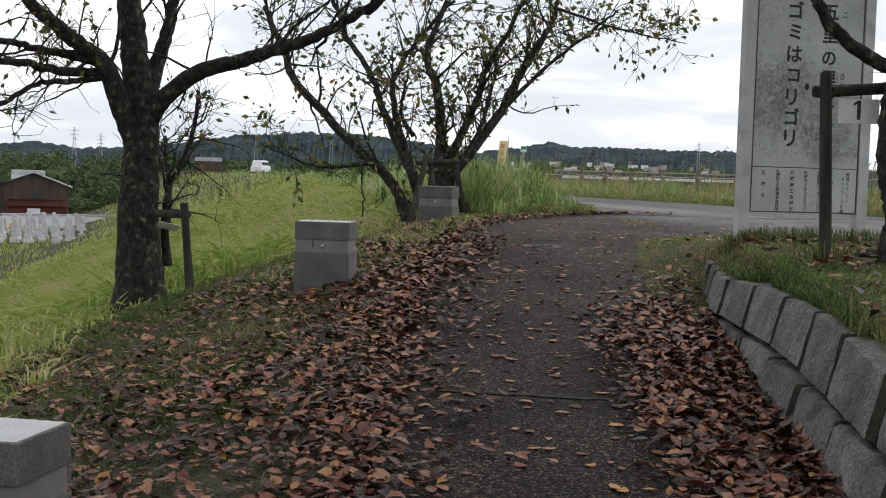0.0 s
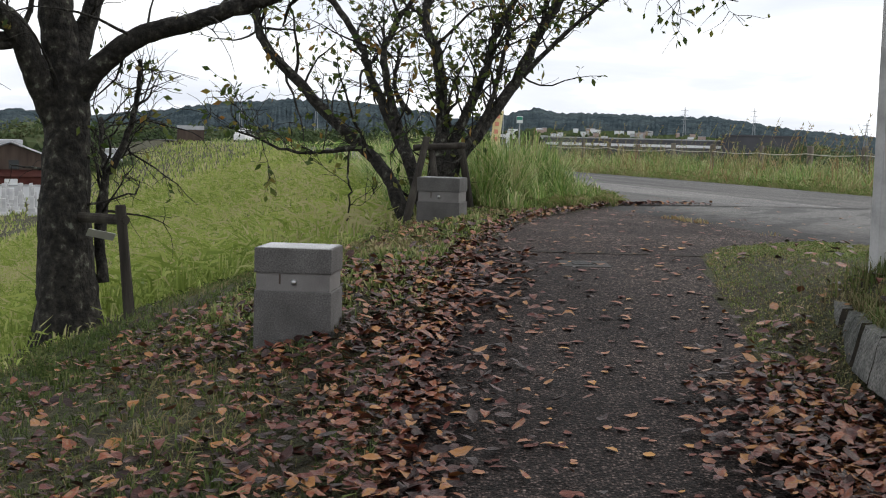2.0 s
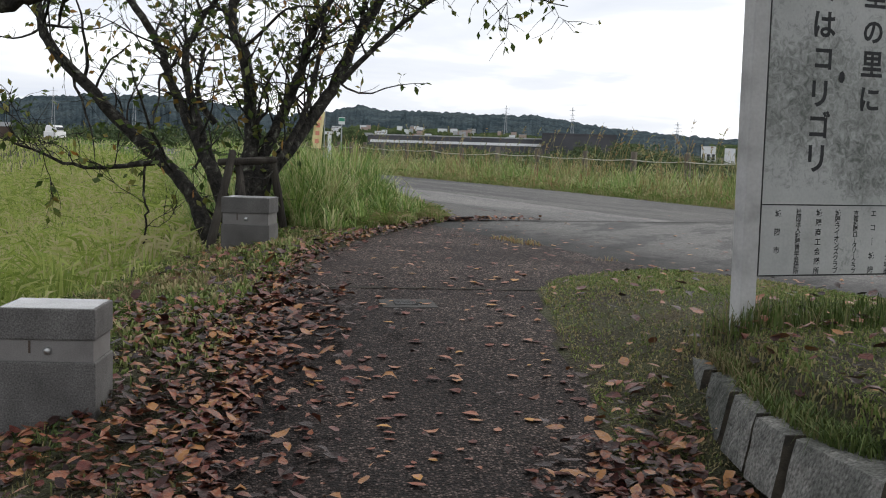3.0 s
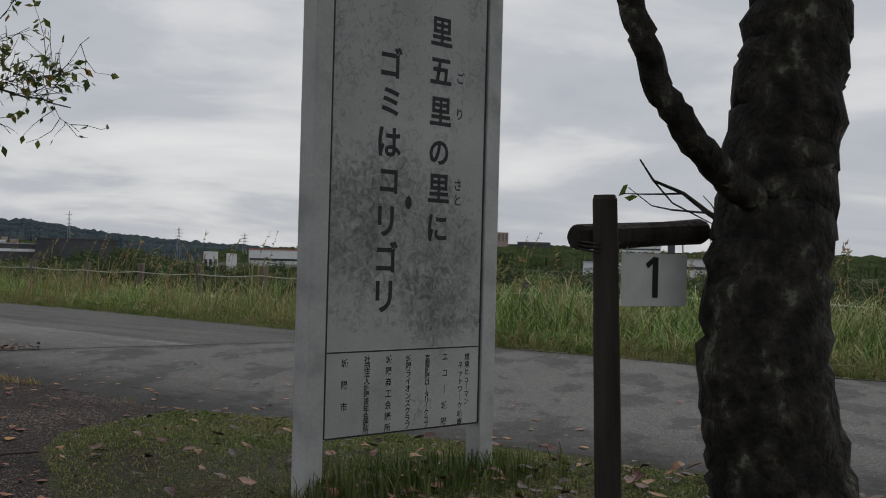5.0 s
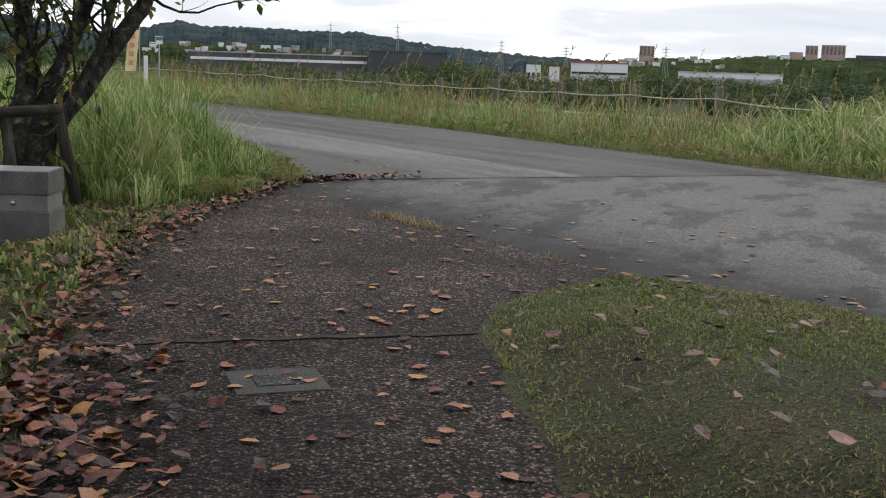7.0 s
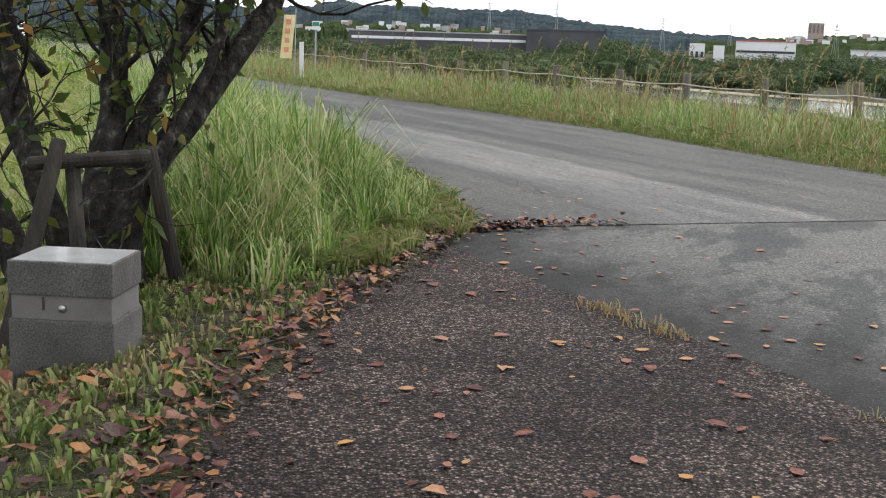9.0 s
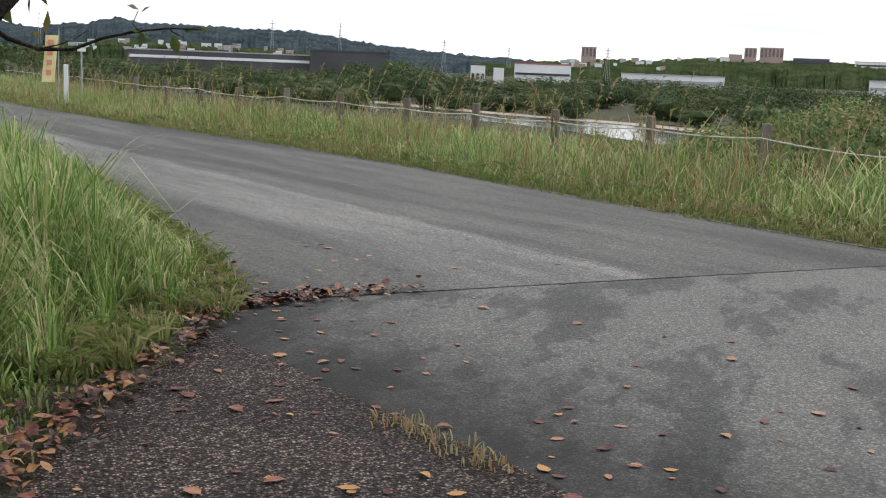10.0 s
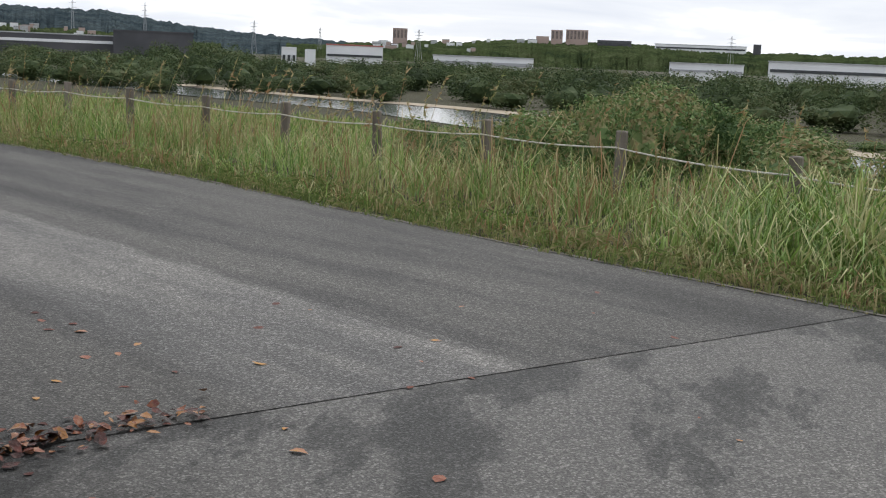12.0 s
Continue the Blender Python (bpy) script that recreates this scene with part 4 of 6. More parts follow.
tree("cherry_tree", (-2.92, 11.5, 0.05), [
    ([(-2.89, 11.5, -0.04), (-2.92, 11.5, 0.49), (-2.94, 11.5, 1.04), (-2.92, 11.5, 1.59), (-2.92, 11.5, 2.03), (-2.99, 11.5, 2.57), (-3.06, 11.5, 3.11), (-3.11, 11.5, 3.75)], 0.25, 0.1, 0.3),
    ([(-2.86, 11.5, 1.95), (-2.69, 11.43, 2.17), (-2.35, 11.36, 2.42), (-1.96, 11.29, 2.53), (-1.58, 11.21, 2.64), (-1.15, 11.14, 2.79), (-0.73, 11.07, 3.03), (-0.26, 11.0, 3.37)], 0.1, 0.035, 0.8),
    ([(-2.86, 11.5, 2.19), (-2.8, 11.62, 2.53), (-2.72, 11.75, 2.93), (-2.69, 11.88, 3.34), (-2.62, 12.0, 3.87)], 0.09, 0.04, 1),
    ([(-2.98, 11.5, 1.75), (-3.08, 11.36, 2.07), (-3.21, 11.22, 2.46), (-3.46, 11.08, 2.67), (-3.73, 10.94, 2.9), (-3.94, 10.8, 3.18)], 0.12, 0.05, 1),
] + [
    ([(-3.17, 11.27, 2.36), (-3.25, 11.3, 2.46), (-3.45, 11.08, 2.51), (-3.74, 10.85, 2.56), (-3.97, 10.62, 2.6), (-4.28, 10.4, 2.67)], 0.05, 0.025, 1.2),
    ([(-3.17, 11.27, 2.36), (-3.33, 11.2, 2.38), (-3.55, 10.9, 2.36), (-3.76, 10.6, 2.4), (-4.04, 10.3, 2.36)], 0.055, 0.03, 1.2),
    ([(-3.17, 11.27, 2.36), (-3.3, 11.2, 2.32), (-3.52, 10.98, 2.27), (-3.71, 10.75, 2.22), (-3.93, 10.52, 2.0), (-4.04, 10.3, 1.88)], 0.035, 0.018, 1.5),
    ([(-2.67, 11.6, 0.54), (-2.72, 11.66, 0.93), (-2.69, 11.72, 1.32), (-2.54, 11.78, 1.66), (-2.47, 11.84, 2.0), (-2.46, 11.9, 2.29)], 0.05, 0.015, 1.6),
] + [
    ([(-2.68, 11.6, 0.93), (-2.71, 11.8, 1.26), (-2.78, 12.0, 1.54), (-2.86, 12.2, 1.83)], 0.035, 0.02, 1.2),
    # unseen upper limbs, added to shade the path and verge
    ([(-3.11, 11.5, 3.7), (-3.2, 11.3, 4.4), (-3.1, 10.9, 5.2), (-2.8, 10.3, 5.9)], 0.09, 0.03, 4.2),
    ([(-3.0, 11.4, 3.3), (-2.4, 10.6, 4.1), (-1.7, 9.6, 4.7), (-1.2, 8.6, 5.1)], 0.07, 0.02, 4.2),
    ([(-3.1, 11.4, 3.6), (-3.6, 10.4, 4.4), (-3.7, 9.2, 4.9), (-3.4, 8.0, 5.2)], 0.07, 0.02, 4.2),
    ([(-0.26, 11.0, 3.37), (0.2, 10.8, 3.8), (0.8, 10.4, 4.2)], 0.035, 0.012, 4.2),
], "dark old cherry tree with lichened trunk, sparse leaves and added shading crown above", 11, twigs=6.0, leafy=0.32)
tree("cherry_tree", (0.0, 14.3, 0.95), [
    ([(-0.3, 14.25, 0.8), (-0.44, 14.3, 1.09), (-0.63, 14.51, 1.42), (-1.3, 14.94, 2.04), (-1.94, 15.36, 2.7), (-2.08, 15.58, 3.0), (-2.43, 16.0, 3.71)], 0.085, 0.035, 0.9),
    ([(-0.14, 14.35, 0.85), (-0.33, 14.3, 1.44), (-0.46, 14.51, 1.7), (-0.73, 14.94, 2.25), (-0.94, 15.37, 2.79), (-1.3, 15.59, 3.32), (-1.49, 15.8, 3.79)], 0.068, 0.028, 1),
    ([(-0.12, 14.3, 0.9), (-0.31, 14.3, 1.46), (-0.51, 14.7, 1.98), (-0.65, 15.1, 2.6), (-0.58, 15.3, 2.85), (-0.38, 15.5, 3.21), (0.1, 15.9, 3.85)], 0.058, 0.022, 1),
    ([(-0.06, 14.3, 0.8), (-0.07, 14.3, 1.39), (-0.01, 14.55, 1.93), (-0.09, 14.8, 2.63), (-0.22, 15.05, 3.0), (0.01, 15.3, 3.76)], 0.1, 0.03, 1),
] + [
    ([(0.02, 14.3, 0.85), (0.01, 14.3, 1.39), (0.17, 14.56, 1.86), (0.42, 14.81, 2.45), (0.53, 14.94, 2.85), (1.01, 15.2, 3.77)], 0.075, 0.028, 1),
    ([(0.05, 14.25, 0.8), (0.07, 14.3, 1.39), (0.4, 14.58, 1.86), (0.74, 14.85, 2.35), (1.03, 15.12, 2.94), (1.33, 15.26, 3.43), (1.44, 15.4, 3.81)], 0.092, 0.03, 1),
    ([(0.06, 14.2, 1.1), (0.17, 14.3, 1.53), (0.47, 14.5, 2.11), (0.62, 14.7, 2.73), (0.64, 14.8, 3.01)], 0.042, 0.016, 1),
    ([(0.8, 14.6, 2.4), (1.23, 14.6, 2.85), (1.75, 14.6, 3.28), (2.09, 14.6, 3.58)], 0.03, 0.012, 1.4),
] + [
    ([(1.34, 14.4, 3.56), (2.13, 14.4, 3.33), (2.91, 14.4, 3.18)], 0.02, 0.005, 1.5),
    ([(-0.84, 13.9, 1.62), (-1.43, 13.9, 1.57), (-2.04, 13.9, 1.77)], 0.026, 0.009, 1.4),
    ([(-0.92, 13.9, 1.63), (-0.93, 13.9, 1.42), (-0.91, 13.9, 1.15), (-0.91, 13.9, 0.92)], 0.012, 0.008, 0.5),
    ([(-0.35, 14.7, 1.98), (-0.5, 14.7, 2.2), (-0.51, 14.7, 2.47), (-0.45, 14.7, 2.69)], 0.032, 0.014, 1.2),
], "spreading many-stemmed cherry tree with thinning autumn leaves", 22, twigs=8.5, leafy=0.8, leaf=0.085)
tree("cherry_tree", (2.61, 6.58, 1.02), [
    ([(2.71, 6.58, 0.95), (2.69, 6.58, 1.1), (2.67, 6.58, 1.35)], 0.25, 0.2, 0.0),
    ([(2.70, 6.58, 1.27), (2.66, 6.58, 1.46), (2.60, 6.58, 1.71), (2.61, 6.58, 1.98), (2.64, 6.58, 2.2), (2.67, 6.58, 2.45), (2.70, 6.58, 2.64), (2.78, 6.58, 2.97)], 0.2, 0.13, 0.3),
    ([(2.6, 6.56, 2.12), (2.35, 6.5, 2.2), (2.2, 6.46, 2.28), (2.08, 6.45, 2.39), (1.99, 6.43, 2.53), (1.88, 6.4, 2.74), (1.76, 6.36, 3.0)], 0.044, 0.026, 0.1),
    # upper limbs out of sight, thickly grown to darken path, wall and litter
    ([(2.7, 6.55, 2.9), (2.9, 6.4, 3.6), (2.9, 6.0, 4.4), (2.7, 5.5, 5.2)], 0.12, 0.03, 6.5),
] + [
    ([(2.75, 6.5, 2.85), (2.2, 5.8, 3.7), (1.5, 4.9, 4.3), (0.8, 4.0, 4.7)], 0.09, 0.02, 8.0),
    ([(2.8, 6.5, 3.0), (2.2, 6.6, 3.8), (1.3, 6.8, 4.4), (0.4, 6.9, 4.8)], 0.08, 0.02, 8.0),
    ([(2.8, 6.5, 3.0), (3.6, 6.2, 3.8), (4.4, 5.8, 4.4), (5.2, 5.3, 4.7)], 0.08, 0.02, 3.0),
    ([(2.8, 6.5, 3.1), (3.0, 5.4, 3.9), (3.1, 4.2, 4.5), (3.0, 3.0, 4.8)], 0.08, 0.02, 6.0),
    ([(2.2, 5.8, 3.7), (1.6, 5.6, 4.2), (0.9, 5.6, 4.7), (0.1, 5.5, 5.0)], 0.05, 0.015, 8.0),
], "black cherry trunk with few leaves beside the notice board, added shading crown above", 33, twigs=3.0, leafy=0.8, leaf=0.1)


# ---- cut branches lying by the trunk ----
for x0, y0, x1, y1, r in ((2.5, 7.0, 3.15, 6.94, 0.02), (2.42, 6.84, 3.0, 6.76, 0.015)):
    z0 = float(ground_z(x0, y0))
    cut = empty("fallen_branch", x0, y0, z0)
    part("stick", log_bm((0, 0, r + 0.012), (x1 - x0, y1 - y0, float(ground_z(x1, y1)) - z0 + r + 0.015), r, r * 0.8, 9, seed=int(x0 * 100)), M_WOODSTAKE, cut)
    tagged(cut, "dark cut branch lying on the grass by the trunk", "branch", "cut branches")


# ---- fence of posts and rope along the river side ----
def fence_x(y):
    return road_f(y) + 2.32 + 0.01 * (y - 20)


fence = empty("rope_fence", 8.0, 24.0, 1.0)
tagged(fence, "weathered wooden posts joined by one pale rope in tall grass", "fence")
fp = []
fy = 11.2
rf_ = random.Random(3)
while fy < 60:
    fx = float(fence_x(fy))
    fz = float(ground_z(fx, fy))
    h = 1.8 + rf_.uniform(-0.05, 0.05) if fy < 40 else fz + 0.85
    part("post", log_bm((fx - 8, fy - 24, fz - 1.3), (fx - 8 + rf_.uniform(-0.03, 0.03), fy - 24, h - 1.0), 0.065, 0.06, 10, seed=int(fy * 10)), M_POSTWOOD, fence)
    fp.append((fx - 8, fy - 24, h - 1.0 - 0.16))
    fy += 1.88
for a, b in zip(fp, fp[1:]):
    s = np.linspace(0, 1, 9)[:, None]
    line = np.array(a) * (1 - s) + np.array(b) * s
    line[:, 2] -= 0.03 * 4 * (s * (1 - s))[:, 0]
    line[:, 0] -= 0.065
    Tubes().add(line, np.full(9, 0.008), 6).make("rope", M_ROPE, fence)

# ---- grass ----
def scatter(n, x0, x1, y0, y1, keep, rng, ypow=1.0):
    x = x0 + (x1 - x0) * rng.random(n)
    y = y0 + (y1 - y0) * rng.random(n) ** ypow
    k = keep(x, y)
    return x[k], y[k]


def cell_random(i, j, k):
    """A repeatable number from 0 to 1 for each cell of a grid."""
    h = np.sin(i * 127.1 + j * 311.7 + k * 74.7) * 43758.5453
    return h - np.floor(h)


def blades(name, x, y, height, width, bend, material, label, rng, z=None, plain=False, tussock=0.0, droop=0.1):
    """Curved tapering blades rooted on the ground; tussock is the spacing of the clumps they fan out from."""
    n = len(x)
    h = height * (0.45 + 0.75 * rng.random(n))
    w = width * (0.6 + 0.8 * rng.random(n))
    a = rng.random(n) * 2 * np.pi
    if tussock:
        ci, cj = np.floor(x / tussock), np.floor(y / tussock)
        cx = (ci + 0.2 + 0.6 * cell_random(ci, cj, 1)) * tussock
        cy = (cj + 0.2 + 0.6 * cell_random(ci, cj, 2)) * tussock
        a = np.arctan2(y - cy, x - cx) + 0.7 * rng.standard_normal(n)
        size = 0.62 + 0.65 * cell_random(ci, cj, 3)
        pull = np.where(rng.random(n) < 0.75, 0.5, 0.0)
        x, y = x + (cx - x) * pull, y + (cy - y) * pull
        h = h * size
    dx, dy = np.cos(a), np.sin(a)
    fa = a + np.pi / 2 + 0.5 * rng.standard_normal(n)
    wx, wy = np.cos(fa), np.sin(fa)
    b = bend * h * (0.1 + 0.95 * rng.random(n) ** 1.4)
    tip = 1.0 - droop * 1.6 * rng.random(n)
    z0 = (ground_z(x, y) if z is None else z) - 0.02
    P = lambda k, hh, ww: np.stack([x + dx * b * k + wx * w * ww, y + dy * b * k + wy * w * ww, z0 + h * hh], -1)
    v = np.stack([P(0, 0, -0.5), P(0, 0, 0.5), P(0.22, 0.55, -0.45), P(0.22, 0.55, 0.45), P(0.58, 0.88, -0.3), P(0.58, 0.88, 0.3), P(1.0, tip, 0)], 1).reshape(-1, 3)
    if plain:
        v = np.stack([P(0, 0, -0.5), P(0, 0, 0.5), P(0.4, 0.65, -0.42), P(0.4, 0.72, 0.42), P(1.0, tip, 0)], 1).reshape(-1, 3)
        k = np.arange(n)[:, None] * 5
        return tagged(arr_mesh(name, v, np.concatenate([k + [0, 1, 2], k + [1, 3, 2], k + [2, 3, 4]]), material), label, "grass", kind="stuff")
    k = np.arange(n)[:, None] * 7
    f = np.concatenate([k + [0, 1, 2], k + [1, 3, 2], k + [2, 3, 4], k + [3, 5, 4], k + [4, 5, 6]])
    ob = arr_mesh(name, v, f, material)
    return tagged(ob, label, "grass", kind="stuff")


def plumes(name, x, y, height, material, label, rng):
    """Thin stalks with feathery seed heads."""
    tb = Tubes()
    v, f, n0 = [], [], 0
    z = ground_z(x, y)
    for i in range(len(x)):
        h = height * (0.6 + 0.6 * rng.random())
        d = rng.standard_normal(2) * 0.16 * h + np.array([0.10 * h, 0])
        t = np.linspace(0, 1, 5)
        p = np.stack([x[i] + d[0] * t ** 2, y[i] + d[1] * t ** 2, z[i] + h * t], -1)
        tb.add(p, np.linspace(0.004, 0.002, 5), 3)
        for q in range(14):
            s = 0.75 + 0.25 * rng.random()
            c = np.array([x[i] + d[0] * s * s, y[i] + d[1] * s * s, z[i] + h * s])
            e = rng.standard_normal(3) * 0.03 + np.array([0.02, 0, 0.02])
            u = rng.standard_normal(3) * 0.008
            v += [c - u, c + u, c + e]
            f.append((n0, n0 + 1, n0 + 2, n0 + 2))
            n0 += 3
    base = tb.n
    tb.v.append(np.array(v))
    tb.f.append(np.array(f) + base)
    fs = np.vstack(tb.f)
    tri = np.vstack([fs[:, [0, 1, 2]], fs[fs[:, 2] != fs[:, 3]][:, [0, 2, 3]]])
    return tagged(arr_mesh(name, np.vstack(tb.v), tri, material), label, "grass", kind="stuff")


rg = np.random.default_rng(77)
off = lambda x, y: ~on_asphalt(x, y, -0.02)
patchy = lambda x, y, s, t: bumpy(x, y, s, 3.0) + 0.5 * rg.standard_normal(len(x)) > t

strip_d = curve([(3, 1.6), (5, 1.8), (8, 2.4), (10.5, 3.0), (11.5, 2.7), (12.5, 1.3), (14, 0.7), (15, 0.4), (400, 0.4)])
# embankment slope down to the plain
x, y = scatter(160000, -17, 1.2, 3.5, 60, lambda x, y: (x < crest_l(y) - strip_d(y) + 0.25 * bumpy(x, y, 1.2)), rg, 1.5)
blades("slope_grass", x, y, 0.36 * np.clip(0.35 + (crest_l(y) - strip_d(y) - x) / 1.5, 0.35, 1) * (1 + 0.35 * bumpy(x, y, 0.35, 4.0)), 0.014, 1.25, M_GRASS_SLOPE, "bright yellow-green meadow grass covering the embankment slope", rg, plain=True, tussock=0.33, droop=0.35)
x, y = scatter(32000, -60, -2, 40, 160, lambda x, y: x < crest_l(y) - 0.5, rg, 1.2)
blades("slope_grass", x, y, 0.4, 0.08, 0.8, M_GRASS_SLOPE, "bright yellow-green meadow grass far along the slope", rg, plain=True)
# rank grass behind the second tree, between slope and road
x, y = scatter(90000, -1.5, 2.2, 13.2, 34, lambda x, y: off(x, y) & (x > crest_l(y) - 1.6) & (x < road_n(y) - 0.12 - 0.12 * rg.random(len(x))) & ~((y < 15.6) & (x > path_l(y) - 0.42)) & (y > 14.0 + 0.9 * np.clip(0.7 - x, 0, 1.2)), rg, 1.25)
edge = np.clip(np.minimum(road_n(y) - x, np.minimum(np.where(y < 15.6, path_l(y) - x - 0.1, 9), y - 13.7 - 0.8 * np.clip(0.7 - x, 0, 1.2))) / 0.85, 0.22, 1)
blades("tall_grass", x, y, 0.66 * edge * (0.85 + 0.35 * bumpy(x, y, 2.2)), 0.0095, 1.15, M_GRASS_TALL, "rank tall green grass between slope and road", rg, tussock=0.3, droop=0.35)
x, y = scatter(24000, -40, 1.5, 33, 130, lambda x, y: (x < road_n(y) - 0.1) & (x > road_n(y) - 1.7), rg, 1.2)
blades("tall_grass", x, y, 0.62, 0.03, 1.0, M_GRASS_TALL, "tall grass along the far roadside", rg, plain=True, tussock=0.5, droop=0.3)
# river side strip
x, y = scatter(175000, -2, 18, 6, 62, lambda x, y: (x > road_f(y) + 0.10 + 0.10 * rg.random(len(x))) & (x < road_f(y) + 5.5), rg, 1.3)
e = x - road_f(y)
blades("tall_grass", x, y, np.clip(0.12 + 0.30 * e, 0.1, 0.58) * (0.85 + 0.4 * bumpy(x, y, 0.5)), 0.010, 1.6, M_GRASS_TALL, "tall green grass along the river side of the road", rg, tussock=0.4, droop=0.5)
x, y = scatter(80000, -2, 18, 6, 50, lambda x, y: (x > road_f(y) + 0.05) & (x < road_f(y) + 4.5) & ((bumpy(x, y, 0.7, 5.0) > 0.0) | (x < road_f(y) + 0.6)), rg, 1.2)
e = x - road_f(y)
blades("dry_grass", x, y, np.clip(0.12 + 0.35 * e, 0.1, 0.75), 0.012, 1.1, M_GRASS_DRY, "yellowing dry grass along the road edge", rg, tussock=0.35, droop=0.4)
x, y = scatter(1500, -2, 14, 12, 45, lambda x, y: (x > road_f(y) + 0.9) & (x < road_f(y) + 5.0), rg, 1.2)
plumes("seed_grass", x, y, 1.15, M_GRASS_DRY, "tall brown seed heads standing in the grass", rg)
y = 9 + 41 * rg.random(34000) ** 1.4
x = road_f(y) - 0.05 + 0.7 * rg.random(len(y)) ** 1.3
blades("roadside_fringe", x, y, 0.10 + 0.16 * np.clip(x - road_f(y), 0, 1), 0.008, 1.3, M_GRASS_LAWN, "low yellow-green grass fringe at the edge of the road", rg, plain=True, tussock=0.2, droop=0.5)
y = 14.4 + 22 * rg.random(16000) ** 1.5
x = np.where(y < 15.4, path_l(y) - 0.15, road_n(y)) + 0.04 - 0.6 * rg.random(len(y)) ** 1.2
blades("roadside_fringe", x, y, 0.14, 0.008, 1.2, M_GRASS_LAWN, "low green grass fringe at the edge of the road", rg, plain=True, tussock=0.2, droop=0.5)
# a taller clump beside the road
x, y = scatter(15000, 6.6, 11.5, 11.5, 18.5, lambda x, y: (x > road_f(y) + 0.35) & (x < road_f(y) + 2.6), rg)
blades("tall_grass", x, y, np.clip(0.08 + 0.36 * (x - road_f(y)), 0.1, 0.62), 0.016, 1.7, M_GRASS_TALL, "broad-leaved tall grass clump at the road edge", rg, tussock=0.45, droop=0.6)
# reeds on the flats below
x, y = scatter(55000, 6, 95, 10, 170, lambda x, y: (x > road_f(y) + 5.0) & (x < road_f(y) + 70), rg, 0.9)
blades("reed_bed", x, y, 1.1, 0.09, 0.6, M_GRASS_TALL, "reeds and rough grass on the river flats", rg, plain=True)

# short lawn round the notice board
on_lawn = lambda x, y: off(x, y) & ((x > np.where(y < 7.4, wall_x(y) + 0.24, path_r(y) + 0.02)) | ((y > 6.4) & (x > path_r(y) + 0.12) & (x < wall_x(y) - 0.03)))
dry_spot = lambda x, y: np.exp(-((x - 2.4) / 0.75) ** 2 - ((y - 8.9) / 0.75) ** 2) + 0.8 * np.exp(-((x - 2.0) / 0.35) ** 2 - ((y - 9.6) / 0.5) ** 2) + 0.25 * bumpy(x, y, 2.0, 2.0)
x, y = scatter(200000, 1.2, 5.0, 3.8, 11.8, lambda x, y: on_lawn(x, y) & patchy(x, y, 1.3, -0.75) & (rg.random(len(x)) > 0.85 * np.clip(dry_spot(x, y), 0, 1)), rg, 1.0)
blades("lawn", x, y, 0.042, 0.007, 1.2, M_GRASS_LAWN, "short patchy lawn with dry spots round the notice board", rg, plain=True, droop=0.4)
x, y = scatter(80000, 1.2, 4.4, 6.4, 11.7, lambda x, y: on_lawn(x, y) & (rg.random(len(x)) < np.clip(dry_spot(x, y), 0.6, 1)), rg)
blades("dry_lawn", x, y, 0.026, 0.006, 1.6, M_GRASS_STRAW, "flattened straw-coloured grass worn thin by the notice board", rg, plain=True, droop=0.5)
wy_ = 3.0 + 5.3 * rg.random(5000)
wx_ = wall_x(wy_) + 0.33 * (wall_top(wy_) - ramp_z(wy_)) + 0.05 + 0.09 * rg.random(5000)
kw = bumpy(wx_, wy_, 2.6, 6.0) > -0.25
blades("wall_grass", wx_[kw], wy_[kw], 0.10, 0.006, 1.3, M_GRASS_SHORT, "grass hanging over the top of the stone wall", rg, wall_top(wy_[kw]) - 0.02, droop=0.7)
# low grass and weeds on the leafy strip beside the path
x, y = scatter(210000, -3.6, 1.6, 1.5, 15.4, lambda x, y: off(x, y) & (x < path_l(y) - 0.03) & (x > crest_l(y) - strip_d(y) - 0.3) & ((path_l(y) - x > 0.55) | (rg.random(len(x)) < 0.25)) & patchy(x, y, 1.0, -0.15), rg)
blades("verge_grass", x, y, 0.075, 0.006, 1.1, M_GRASS_SHORT, "low green grass and weeds among fallen leaves", rg, plain=True, tussock=0.14, droop=0.4)
x, y = scatter(26000, -1.6, 1.7, 8.8, 14.8, lambda x, y: off(x, y) & (x < path_l(y) - 0.15) & (x > crest_l(y) - 1.6) & patchy(x, y, 1.2, -0.3), rg)
blades("verge_weeds", x, y, 0.075, 0.017, 1.2, M_GRASS_LAWN, "broad-leaved low weeds beside the path", rg, tussock=0.13, droop=0.6)
sy_ = 11.7 + 2.6 * rg.random(900)
sx_ = road_n(sy_) + 0.05 * rg.standard_normal(900)
ks = bumpy(sx_ * 0, sy_, 2.4, 1.0) > 0.12
blades("seam_weeds", sx_[ks], sy_[ks], 0.05, 0.008, 1.0, M_GRASS_DRY, "dry weeds growing in the seam between path and road", rg, top_z(sy_[ks]) + 0.016)
# tufts at the posts
tx = np.concatenate([2.1 + 0.10 * rg.standard_normal(260), 3.04 + 0.12 * rg.standard_normal(260), 2.2 + 0.09 * rg.standard_normal(160), 2.6 + 0.3 * rg.standard_normal(900)])
ty = np.concatenate([8.2 + 0.08 * rg.standard_normal(260), 8.4 + 0.1 * rg.standard_normal(260), 6.7 + 0.09 * rg.standard_normal(160), 8.3 + 0.16 * rg.standard_normal(900)])
blades("grass_tufts", tx, ty, 0.13, 0.006, 0.6, M_GRASS_SHORT, "longer grass tufts round the sign posts", rg)


